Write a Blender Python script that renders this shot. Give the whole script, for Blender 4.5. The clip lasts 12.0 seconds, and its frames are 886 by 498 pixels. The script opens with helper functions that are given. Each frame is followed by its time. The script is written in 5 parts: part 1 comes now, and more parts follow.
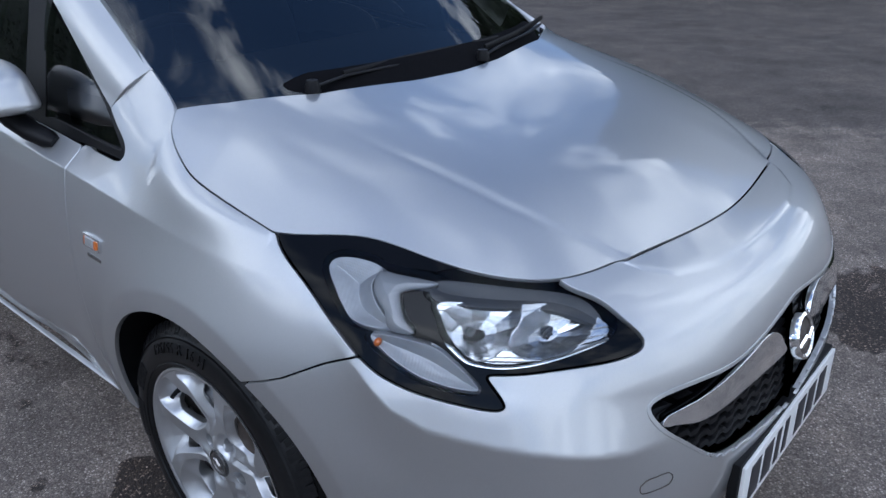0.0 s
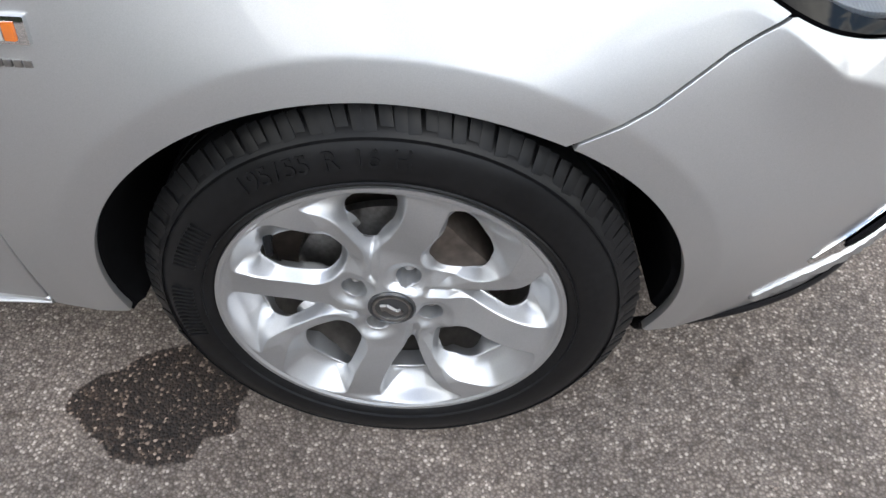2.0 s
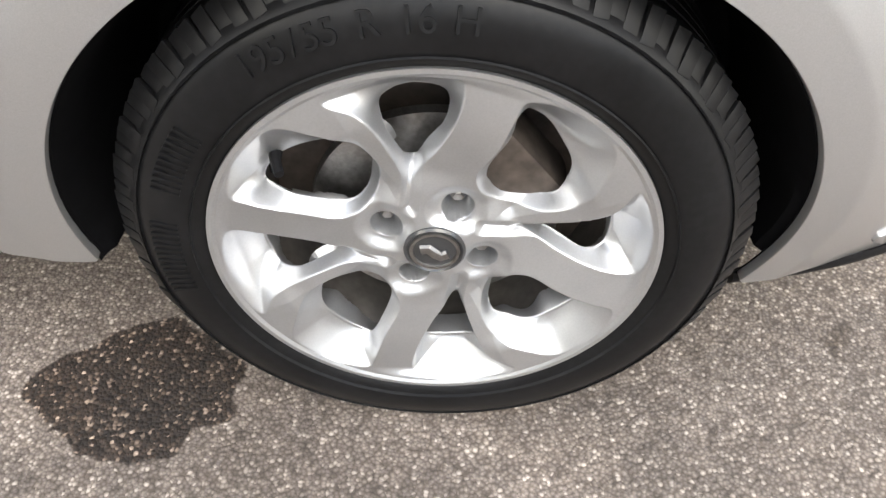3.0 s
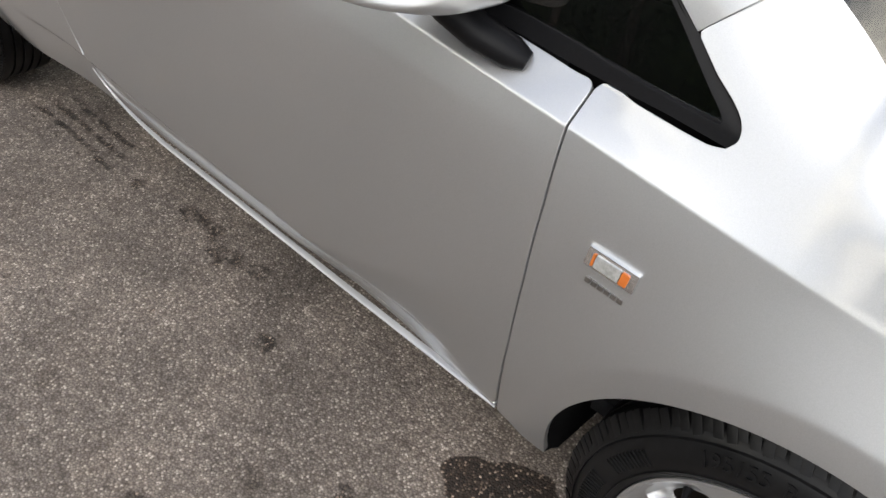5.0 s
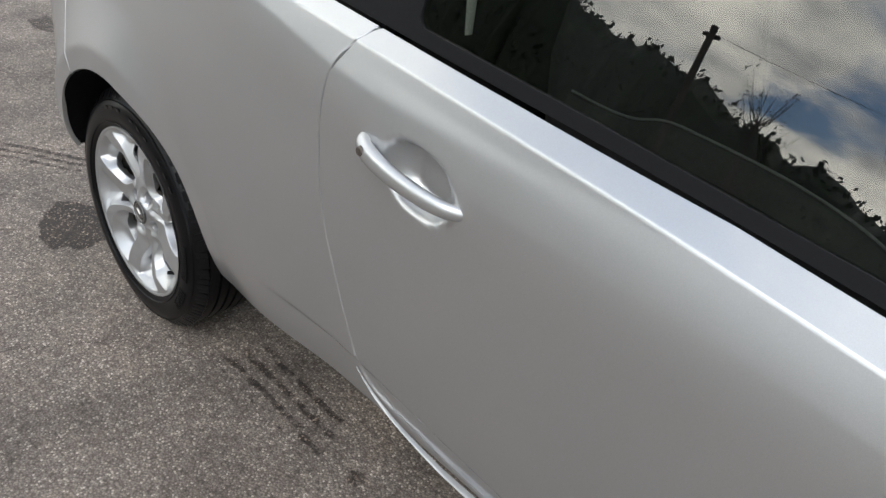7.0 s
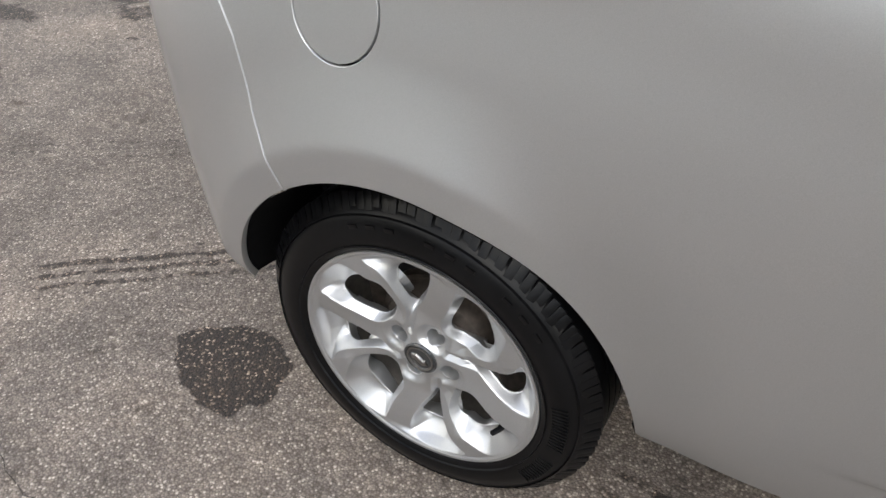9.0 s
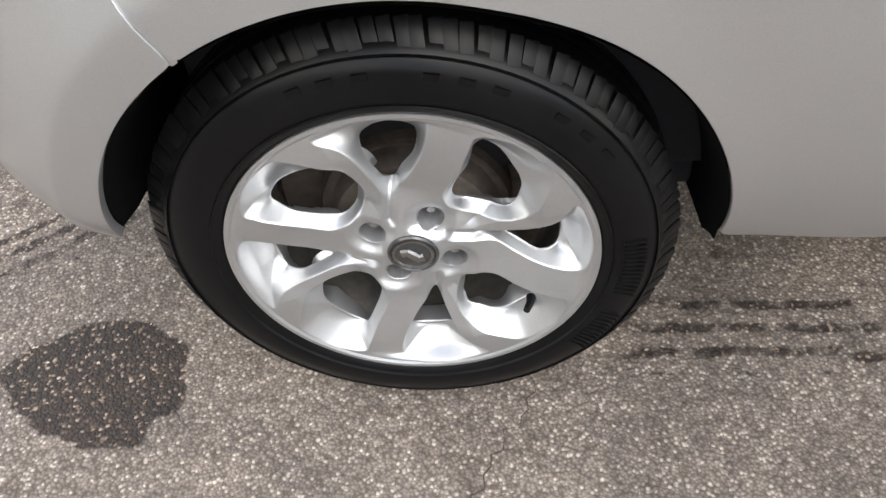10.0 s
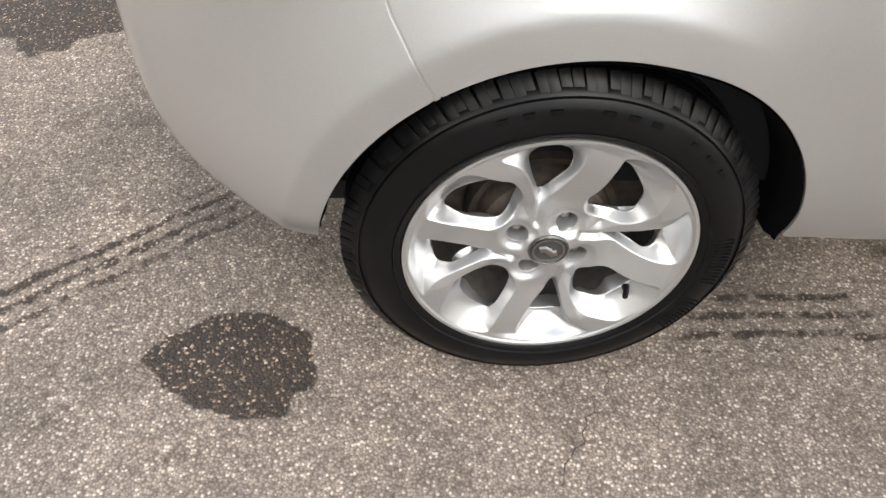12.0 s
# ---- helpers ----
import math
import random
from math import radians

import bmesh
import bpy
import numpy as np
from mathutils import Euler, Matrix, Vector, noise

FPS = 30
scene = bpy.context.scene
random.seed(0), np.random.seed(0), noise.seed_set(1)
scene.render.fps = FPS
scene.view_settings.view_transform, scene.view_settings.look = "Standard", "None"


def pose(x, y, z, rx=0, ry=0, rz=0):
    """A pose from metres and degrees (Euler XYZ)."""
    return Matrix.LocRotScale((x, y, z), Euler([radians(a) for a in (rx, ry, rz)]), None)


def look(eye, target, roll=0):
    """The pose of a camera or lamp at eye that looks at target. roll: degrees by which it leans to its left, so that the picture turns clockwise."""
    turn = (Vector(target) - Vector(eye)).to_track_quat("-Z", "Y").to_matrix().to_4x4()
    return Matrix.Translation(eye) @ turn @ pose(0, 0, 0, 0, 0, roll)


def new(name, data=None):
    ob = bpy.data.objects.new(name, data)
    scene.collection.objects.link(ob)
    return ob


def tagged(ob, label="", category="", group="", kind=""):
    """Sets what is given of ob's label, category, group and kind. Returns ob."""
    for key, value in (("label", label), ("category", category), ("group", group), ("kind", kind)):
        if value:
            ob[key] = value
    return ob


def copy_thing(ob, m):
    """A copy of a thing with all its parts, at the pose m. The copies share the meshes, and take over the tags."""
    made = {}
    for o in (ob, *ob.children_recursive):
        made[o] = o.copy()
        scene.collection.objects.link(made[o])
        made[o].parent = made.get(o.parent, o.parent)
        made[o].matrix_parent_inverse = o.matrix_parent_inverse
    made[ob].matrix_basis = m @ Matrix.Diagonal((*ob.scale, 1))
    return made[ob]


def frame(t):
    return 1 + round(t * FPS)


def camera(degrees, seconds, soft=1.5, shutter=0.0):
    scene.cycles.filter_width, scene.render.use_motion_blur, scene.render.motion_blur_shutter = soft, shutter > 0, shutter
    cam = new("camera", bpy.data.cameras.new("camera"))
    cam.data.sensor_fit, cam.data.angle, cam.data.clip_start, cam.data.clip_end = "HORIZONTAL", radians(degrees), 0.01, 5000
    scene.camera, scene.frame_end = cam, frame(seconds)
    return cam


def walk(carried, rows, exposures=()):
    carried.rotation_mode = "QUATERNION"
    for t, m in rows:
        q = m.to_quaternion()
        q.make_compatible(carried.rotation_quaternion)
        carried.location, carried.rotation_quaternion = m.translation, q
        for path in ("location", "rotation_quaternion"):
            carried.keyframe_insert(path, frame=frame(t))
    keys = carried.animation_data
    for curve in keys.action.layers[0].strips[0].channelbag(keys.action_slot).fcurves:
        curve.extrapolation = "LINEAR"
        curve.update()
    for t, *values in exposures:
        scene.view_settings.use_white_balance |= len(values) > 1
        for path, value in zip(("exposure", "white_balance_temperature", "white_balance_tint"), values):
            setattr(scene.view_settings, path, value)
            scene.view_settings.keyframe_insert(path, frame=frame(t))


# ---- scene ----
cam = camera(59.7, 12.0, soft=1.5)
PATH = [
    (0, (1.193, -1.420, 1.346), (-0.011, -0.051, 0.523), -1.5),
    (0.5, (0.947, -1.560, 1.358), (-0.103, -0.056, 0.561), -1.5),
    (1, (0.650, -1.545, 1.322), (-0.222, 0.008, 0.411), -7.6),
    (1.5, (0.320, -1.495, 1.234), (-0.110, -0.003, -0.027), -9.8),
    (2, (0.111, -1.388, 1.078), (0.016, -0.033, -0.390), -2.0),
    (2.5, (0.057, -1.255, 0.914), (0.044, 0.013, -0.633), 0.2),
    (2.7, (0.044, -1.272, 0.847), (0.033, 0.097, -0.612), -1.1),
    (4.5, (-0.017, -1.422, 1.214), (-0.613, -0.263, -0.302), 5.9),
    (5, (-0.077, -1.456, 1.328), (-0.983, -0.277, -0.010), 6.9),
    (5.5, (-0.170, -1.432, 1.357), (-1.329, -0.316, 0.169), 7.1),
    (6, (-0.392, -1.453, 1.343), (-1.572, -0.292, 0.221), 8.2),
    (6.5, (-0.607, -1.480, 1.336), (-1.756, -0.254, 0.251), 7.9),
    (7, (-0.839, -1.497, 1.339), (-1.971, -0.226, 0.289), 8.1),
    (7.5, (-1.104, -1.500, 1.349), (-2.292, -0.240, 0.349), 6.6),
    (7.7, (-1.222, -1.501, 1.352), (-2.388, -0.218, 0.354), 6.6),
    (9.3, (-2.181, -1.499, 1.180), (-2.791, -0.142, -0.157), -6.3),
    (9.5, (-2.285, -1.478, 1.131), (-2.682, -0.104, -0.266), -7.2),
    (10, (-2.414, -1.388, 0.990), (-2.547, -0.053, -0.493), -5.0),
    (10.5, (-2.444, -1.312, 0.879), (-2.528, 0.077, -0.558), -4.3),
    (11, (-2.441, -1.299, 0.872), (-2.548, 0.058, -0.594), -4.1),
    (11.5, (-2.519, -1.408, 1.038), (-2.626, -0.100, -0.472), -0.4),
    (12, (-2.724, -1.567, 1.144), (-2.630, -0.196, -0.308), 2.4),
]
EXPOSURES = [(0, -0.14, 5240, 10), (0.5, 0.06, 5280, 10), (1.0, 0.02, 5270, 10), (1.5, -0.12, 5550, 9), (2.0, 0.82, 6150, 8), (2.5, 1.55, 6600, 8), (4.5, 0.9, 6800, 8), (5.5, 0.36, 6550, 8), (6.0, 0.42, 6500, 6), (7.5, 0.61, 6350, 6), (9.5, 0.90, 6600, 8), (10.5, 1.44, 6600, 8), (11.5, 1.46, 6850, 8), (12, 1.34, 6950, 8)]
walk(cam, [(t, look(eye, target, roll)) for t, eye, target, roll in PATH], EXPOSURES)

# ---- sky and sun ----
SUN_UP, SUN_ROUND = radians(50), radians(152)
world = bpy.data.worlds.new("sky")
scene.world = world
world.use_nodes = True
wt = world.node_tree
wt.nodes.clear()


def wnode(kind, **values):
    n = wt.nodes.new(kind)
    for key, value in values.items():
        n.inputs[key].default_value = value
    return n


w_out = wnode("ShaderNodeOutputWorld")
w_bg = wnode("ShaderNodeBackground", Strength=0.15)
w_sky = wnode("ShaderNodeTexSky")
w_sky.sky_type, w_sky.sun_disc = "NISHITA", False
w_sky.sun_elevation, w_sky.sun_rotation = SUN_UP, SUN_ROUND
w_co = wnode("ShaderNodeTexCoord")
w_sep = wnode("ShaderNodeSeparateXYZ")
w_high = wnode("ShaderNodeMath")
w_high.operation = "MAXIMUM"
w_high.inputs[1].default_value = 0.02
w_add = wnode("ShaderNodeMath")
w_add.operation = "ADD"
w_add.inputs[1].default_value = 0.16
w_flat = wnode("ShaderNodeVectorMath")
w_flat.operation = "DIVIDE"
w_comb = wnode("ShaderNodeCombineXYZ")
w_cloud = wnode("ShaderNodeTexNoise", Scale=1.55, Detail=9.0, Roughness=0.58, Distortion=0.35)
w_ramp = wnode("ShaderNodeValToRGB")
w_ramp.color_ramp.elements[0].position, w_ramp.color_ramp.elements[1].position = 0.45, 0.56
w_deep = wnode("ShaderNodeMix")
w_deep.data_type, w_deep.blend_type = "RGBA", "MULTIPLY"
w_deep.inputs["Factor"].default_value = 1.0
w_deep.inputs[7].default_value = (0.84, 0.92, 1.0, 1)
w_mix = wnode("ShaderNodeMix")
w_mix.data_type = "RGBA"
w_bias = wnode("ShaderNodeMath")
w_bias.operation = "MULTIPLY_ADD"
w_bias.inputs[1].default_value, w_bias.inputs[2].default_value = -0.15, 0.075
w_more = wnode("ShaderNodeMath")
w_more.operation = "ADD"
w_shade = wnode("ShaderNodeTexNoise", Scale=2.6, Detail=5.0, Roughness=0.5)
w_tone = wnode("ShaderNodeValToRGB")
w_tone.color_ramp.elements[0].color, w_tone.color_ramp.elements[1].color = (6.5, 6.55, 6.7, 1), (23.0, 21.6, 19.2, 1)
w_tone.color_ramp.elements[0].position, w_tone.color_ramp.elements[1].position = 0.36, 0.66
L = wt.links.new
L(w_co.outputs["Generated"], w_sep.inputs[0])
L(w_sep.outputs["Z"], w_high.inputs[0])
L(w_high.outputs[0], w_add.inputs[0])
for axis in ("X", "Y", "Z"):
    L(w_add.outputs[0], w_comb.inputs[axis])
L(w_co.outputs["Generated"], w_flat.inputs[0])
L(w_comb.outputs[0], w_flat.inputs[1])
w_drift = wnode("ShaderNodeVectorMath")
w_drift.operation = "ADD"
w_drift.inputs[1].default_value = (14.54, 9.88, 2.25)
L(w_flat.outputs[0], w_drift.inputs[0])
L(w_drift.outputs[0], w_cloud.inputs["Vector"])
L(w_drift.outputs[0], w_shade.inputs["Vector"])
L(w_sep.outputs["Z"], w_bias.inputs[0])
L(w_cloud.outputs[0], w_more.inputs[0])
L(w_bias.outputs[0], w_more.inputs[1])
L(w_more.outputs[0], w_ramp.inputs[0])
L(w_shade.outputs[0], w_tone.inputs[0])
L(w_ramp.outputs[0], w_mix.inputs["Factor"])
L(w_sky.outputs[0], w_deep.inputs[6])
L(w_deep.outputs[2], w_mix.inputs[6])
L(w_tone.outputs[0], w_mix.inputs[7])
L(w_mix.outputs[2], w_bg.inputs["Color"])
L(w_bg.outputs[0], w_out.inputs["Surface"])
sun = new("sun", bpy.data.lights.new("sun", "SUN"))
sun.data.energy, sun.data.angle, sun.data.color = 1.05, radians(42), (1.0, 0.95, 0.88)
sun.rotation_euler = (radians(90) - SUN_UP, 0, radians(180) - SUN_ROUND)

# ---- materials ----
def material(name, color, rough=0.5, metal=0.0, coat=0.0, spread=0.0, grain=0.0, scale=40.0, bump=0.0, stain=0.0, stain_scale=3.0, spec=0.5):
    """A surface with grain at a fine scale and blotches at a coarse one."""
    m = bpy.data.materials.new(name)
    m.use_nodes = True
    nt = m.node_tree
    b = nt.nodes["Principled BSDF"]
    b.inputs["Base Color"].default_value = (*color, 1)
    b.inputs["Roughness"].default_value, b.inputs["Metallic"].default_value = rough, metal
    b.inputs["Coat Weight"].default_value, b.inputs["Coat Roughness"].default_value = coat, 0.025
    b.inputs["Coat IOR"].default_value = 1.5
    b.inputs["Specular IOR Level"].default_value = spec
    co = nt.nodes.new("ShaderNodeTexCoord")
    fine = nt.nodes.new("ShaderNodeTexNoise")
    fine.inputs["Scale"].default_value, fine.inputs["Detail"].default_value = scale, 4.0
    wide = nt.nodes.new("ShaderNodeTexNoise")
    wide.inputs["Scale"].default_value, wide.inputs["Detail"].default_value = stain_scale, 5.0
    nt.links.new(co.outputs["Object"], fine.inputs["Vector"])
    nt.links.new(co.outputs["Object"], wide.inputs["Vector"])
    last = None
    for n, amount in ((fine, grain), (wide, stain)):
        if amount:
            r = nt.nodes.new("ShaderNodeMapRange")
            r.inputs["From Min"].default_value, r.inputs["From Max"].default_value = 0.3, 0.7
            r.inputs["To Min"].default_value, r.inputs["To Max"].default_value = 1 - amount, 1 + amount
            x = nt.nodes.new("ShaderNodeMix")
            x.data_type, x.blend_type = "RGBA", "MULTIPLY"
            x.inputs["Factor"].default_value = 1.0
            nt.links.new(n.outputs[0], r.inputs["Value"])
            if last is None:
                x.inputs[6].default_value = (*color, 1)
            else:
                nt.links.new(last, x.inputs[6])
            nt.links.new(r.outputs[0], x.inputs[7])
            last = x.outputs[2]
    if last is not None:
        nt.links.new(last, b.inputs["Base Color"])
    if spread:
        r = nt.nodes.new("ShaderNodeMapRange")
        r.inputs["To Min"].default_value, r.inputs["To Max"].default_value = max(0.02, rough - spread), rough + spread
        nt.links.new(wide.outputs[0], r.inputs["Value"])
        nt.links.new(r.outputs[0], b.inputs["Roughness"])
    if bump:
        bp = nt.nodes.new("ShaderNodeBump")
        bp.inputs["Strength"].default_value, bp.inputs["Distance"].default_value = min(1.0, bump * 200), bump
        nt.links.new(fine.outputs[0], bp.inputs["Height"])
        nt.links.new(bp.outputs[0], b.inputs["Normal"])
    return m


def glass(name, tint, rough=0.0, clear=1.0):
    """A thin pane: it lets most of the light straight through and mirrors the rest."""
    m = bpy.data.materials.new(name)
    m.use_nodes = True
    nt = m.node_tree
    nt.nodes.clear()
    out = nt.nodes.new("ShaderNodeOutputMaterial")
    see = nt.nodes.new("ShaderNodeBsdfTransparent")
    see.inputs["Color"].default_value = (*tint, 1)
    gloss = nt.nodes.new("ShaderNodeBsdfGlossy")
    gloss.inputs["Roughness"].default_value = rough
    fr = nt.nodes.new("ShaderNodeFresnel")
    fr.inputs["IOR"].default_value = 2.05 * clear
    mix = nt.nodes.new("ShaderNodeMixShader")
    nt.links.new(fr.outputs[0], mix.inputs[0])
    nt.links.new(see.outputs[0], mix.inputs[1])
    nt.links.new(gloss.outputs[0], mix.inputs[2])
    nt.links.new(mix.outputs[0], out.inputs["Surface"])
    return m


PAINT = material("silver paint", (0.50, 0.505, 0.513), rough=0.42, metal=0.85, coat=1.0, grain=0.06, scale=900, stain=0.02, stain_scale=2.0)
SHELL = material("black underseal", (0.004, 0.004, 0.0045), rough=0.95, spec=0.05, grain=0.2, scale=60)
TRIM = material("black plastic trim", (0.008, 0.008, 0.009), rough=0.45, spec=0.14, grain=0.15, scale=300, bump=0.0002)
RUBBER = material("tyre rubber", (0.0075, 0.0075, 0.008), rough=0.36, spec=0.19, grain=0.25, scale=120, stain=0.25, stain_scale=9, bump=0.0004, spread=0.12)
RUBBER_SHINY = material("dressed tyre rubber", (0.004, 0.004, 0.0045), rough=0.32, spec=0.17, grain=0.2, scale=120, stain=0.2, stain_scale=9, bump=0.0004, spread=0.10)
ALLOY = material("silver wheel lacquer", (0.46, 0.465, 0.475), rough=0.38, metal=0.8, coat=0.5, grain=0.04, scale=500, stain=0.05, stain_scale=14)
STEEL = material("brake steel", (0.30, 0.29, 0.28), rough=0.38, metal=1.0, grain=0.2, scale=160, stain=0.3, stain_scale=12)
DARK_STEEL = material("dark brake metal", (0.085, 0.070, 0.060), rough=0.55, metal=0.6, grain=0.3, scale=60, stain=0.3, stain_scale=10)
CHROME = material("chrome", (0.86, 0.87, 0.88), rough=0.06, metal=1.0, stain=0.03)
LAMP_BLACK = material("black lamp housing", (0.005, 0.005, 0.006), rough=0.7, spec=0.04, grain=0.1, scale=80)
GLOSS_BLACK = material("glossy black lamp plastic", (0.0035, 0.0035, 0.004), rough=0.06, spec=0.16, stain=0.1)
LAMP_SILVER = material("lamp reflector", (0.74, 0.75, 0.76), rough=0.26, metal=1.0, stain=0.08, stain_scale=30)
LAMP_LENS = material("ribbed clear lens", (0.42, 0.43, 0.45), rough=0.42, metal=0.6, coat=0.3, grain=0.05, scale=90)


def ribbed(m, step, deep):
    """Adds fine moulded ribs, step metres apart."""
    nt = m.node_tree
    co = nt.nodes.new("ShaderNodeTexCoord")
    last = None
    for way, turn in (("X", 0.5), ("Z", -0.3)):
        spin = nt.nodes.new("ShaderNodeVectorRotate")
        spin.rotation_type = "EULER_XYZ"
        spin.inputs["Rotation"].default_value = (turn, turn, 0.2)
        wave = nt.nodes.new("ShaderNodeTexWave")
        wave.bands_direction = way
        wave.inputs["Scale"].default_value = 0.314 / step
        bp = nt.nodes.new("ShaderNodeBump")
        bp.inputs["Strength"].default_value, bp.inputs["Distance"].default_value = 0.7, deep
        nt.links.new(co.outputs["Object"], spin.inputs["Vector"])
        nt.links.new(spin.outputs[0], wave.inputs["Vector"])
        nt.links.new(wave.outputs["Fac"], bp.inputs["Height"])
        if last:
            nt.links.new(last, bp.inputs["Normal"])
        last = bp.outputs[0]
    nt.links.new(last, nt.nodes["Principled BSDF"].inputs["Normal"])


ribbed(LAMP_LENS, .0036, .0002)
LAMP_GUIDE = material("frosted light guide", (0.24, 0.245, 0.255), rough=0.45, metal=0.3, coat=0.3, grain=0.06, scale=150)
LAMP_SMOKE = material("smoked reflector", (0.05, 0.052, 0.056), rough=0.5, metal=0.2, grain=0.06, scale=150)
AMBER = material("amber lens", (0.55, 0.14, 0.02), rough=0.15, coat=1.0, grain=0.1, scale=120)
INDICATOR = material("clear indicator lens", (0.42, 0.42, 0.41), rough=0.15, metal=0.3, coat=1.0, grain=0.2, scale=200)
RED = material("red lamp lens", (0.35, 0.015, 0.012), rough=0.12, coat=1.0, stain=0.1)
WHITE = material("plate white", (0.72, 0.72, 0.70), rough=0.35, stain=0.05)
INK = material("plate black", (0.02, 0.02, 0.025), rough=0.4, stain=0.05)
SEAT = material("dark seat cloth", (0.012, 0.012, 0.014), rough=0.9, grain=0.3, scale=300, stain=0.1)
DASH = material("dashboard plastic", (0.012, 0.012, 0.014), rough=0.7, spec=0.2, grain=0.2, scale=200, stain=0.1)
GLASS = glass("window glass", (0.42, 0.46, 0.45))
TINT = glass("tinted glass", (0.25, 0.27, 0.26))
CLEAR = glass("lamp cover", (0.93, 0.94, 0.95), clear=0.64)
# ---- body surface ----
# Rows run from the nose centre along the right side to the tail centre; each entry is (x, y, z).
SILL = [(.80, 0, .20), (.79, -.28, .20), (.74, -.47, .20), (.62, -.61, .195), (.42, -.69, .188), (.19, -.72, .20), (-.05, -.735, .24), (-.48, -.748, .268), (-1.1, -.752, .285), (-1.68, -.757, .302), (-2.18, -.765, .310), (-2.69, -.765, .34), (-2.92, -.735, .345), (-3.08, -.52, .36), (-3.13, 0, .36)]
LOWER = [(.865, 0, .40), (.85, -.28, .40), (.795, -.48, .40), (.66, -.645, .40), (.43, -.745, .40), (.19, -.778, .41), (-.05, -.785, .42), (-.48, -.776, .42), (-1.1, -.783, .42), (-1.69, -.790, .43), (-2.19, -.803, .44), (-2.69, -.802, .45), (-2.94, -.765, .45), (-3.13, -.54, .46), (-3.19, 0, .46)]
FLANK = [(.85, 0, .585), (.832, -.28, .585), (.768, -.47, .59), (.65, -.63, .60), (.42, -.742, .60), (.19, -.80, .59), (-.05, -.806, .60), (-.48, -.793, .61), (-1.1, -.803, .64), (-1.7, -.812, .67), (-2.2, -.815, .69), (-2.69, -.81, .69), (-2.94, -.77, .69), (-3.13, -.55, .69), (-3.19, 0, .69)]
UPPER = [(.832, 0, .66), (.810, -.28, .66), (.742, -.47, .665), (.62, -.62, .675), (.40, -.728, .685), (.19, -.785, .69), (-.05, -.788, .715), (-.48, -.783, .765), (-1.1, -.807, .82), (-1.7, -.814, .87), (-2.2, -.800, .89), (-2.69, -.782, .87), (-2.94, -.755, .86), (-3.13, -.545, .85), (-3.18, 0, .85)]
CREASE = [(.785, 0, .733), (.757, -.28, .735), (.690, -.47, .737), (.568, -.605, .745), (.37, -.697, .76), (.18, -.75, .778), (-.05, -.762, .797), (-.48, -.765, .849), (-1.1, -.785, .937), (-1.7, -.790, .998), (-2.2, -.772, 1.030), (-2.69, -.742, 1.03), (-2.93, -.71, 1.02), (-3.10, -.53, 1.0), (-3.15, 0, 1.0)]
BELT = [(.678, 0, .782), (.648, -.28, .785), (.596, -.478, .79), (.46, -.577, .8145), (.322, -.627, .843), (.176, -.699, .838), (-.06, -.735, .862), (-.48, -.714, .889), (-1.1, -.738, .966), (-1.7, -.757, 1.02), (-2.2, -.742, 1.058), (-2.69, -.70, 1.075), (-2.9, -.665, 1.07), (-3.05, -.50, 1.05), (-3.09, 0, 1.05)]


def spline(pts, at):
    """Natural cubic spline through pts (n, ...) at the real-valued indices at."""
    p = np.asarray(pts, float)
    n = len(p)
    flat = p.reshape(n, -1)
    a = np.eye(n) * 4
    a[0, 0] = a[-1, -1] = 2
    a += np.eye(n, k=1) + np.eye(n, k=-1)
    b = np.zeros_like(flat)
    b[0], b[-1] = 3 * (flat[1] - flat[0]), 3 * (flat[-1] - flat[-2])
    b[1:-1] = 3 * (flat[2:] - flat[:-2])
    d = np.linalg.solve(a, b)
    at = np.clip(np.asarray(at, float), 0, n - 1)
    i = np.minimum(at.astype(int), n - 2)
    u = (at - i)[:, None]
    p0, p1, d0, d1 = flat[i], flat[i + 1], d[i], d[i + 1]
    out = p0 + d0 * u + (3 * (p1 - p0) - 2 * d0 - d1) * u**2 + (2 * (p0 - p1) + d0 + d1) * u**3
    return out.reshape(len(at), *p.shape[1:])


def wrapped(row):
    """A row with mirrored stations past both centre ends, so that it crosses them squarely."""
    r = np.array(row, float)
    flip = np.array([1, -1, 1])
    return np.concatenate([(r[1:3] * flip)[::-1], r, (r[-3:-1] * flip)[::-1]])


def smooth_step(a, b, x):
    t = np.clip((np.asarray(x, float) - a) / (b - a), 0, 1)
    return t * t * (3 - 2 * t)


ARCHES = ((.001, .310, .359, .342), (-2.501, .320, .348, .350))
NS, NV = 640, 130
# the upper front corner of the side, up to the windscreen: x against y and z
FOOT = [(.176, -.699, .838), (.07, -.703, .861), (-.03, -.704, .886), (-.08, -.699, .909), (-.125, -.686, .937), (-.16, -.664, .966), (-.190, -.637, .995), (-.28, -.618, 1.047), (-.36, -.606, 1.092), (-.46, -.592, 1.148)]


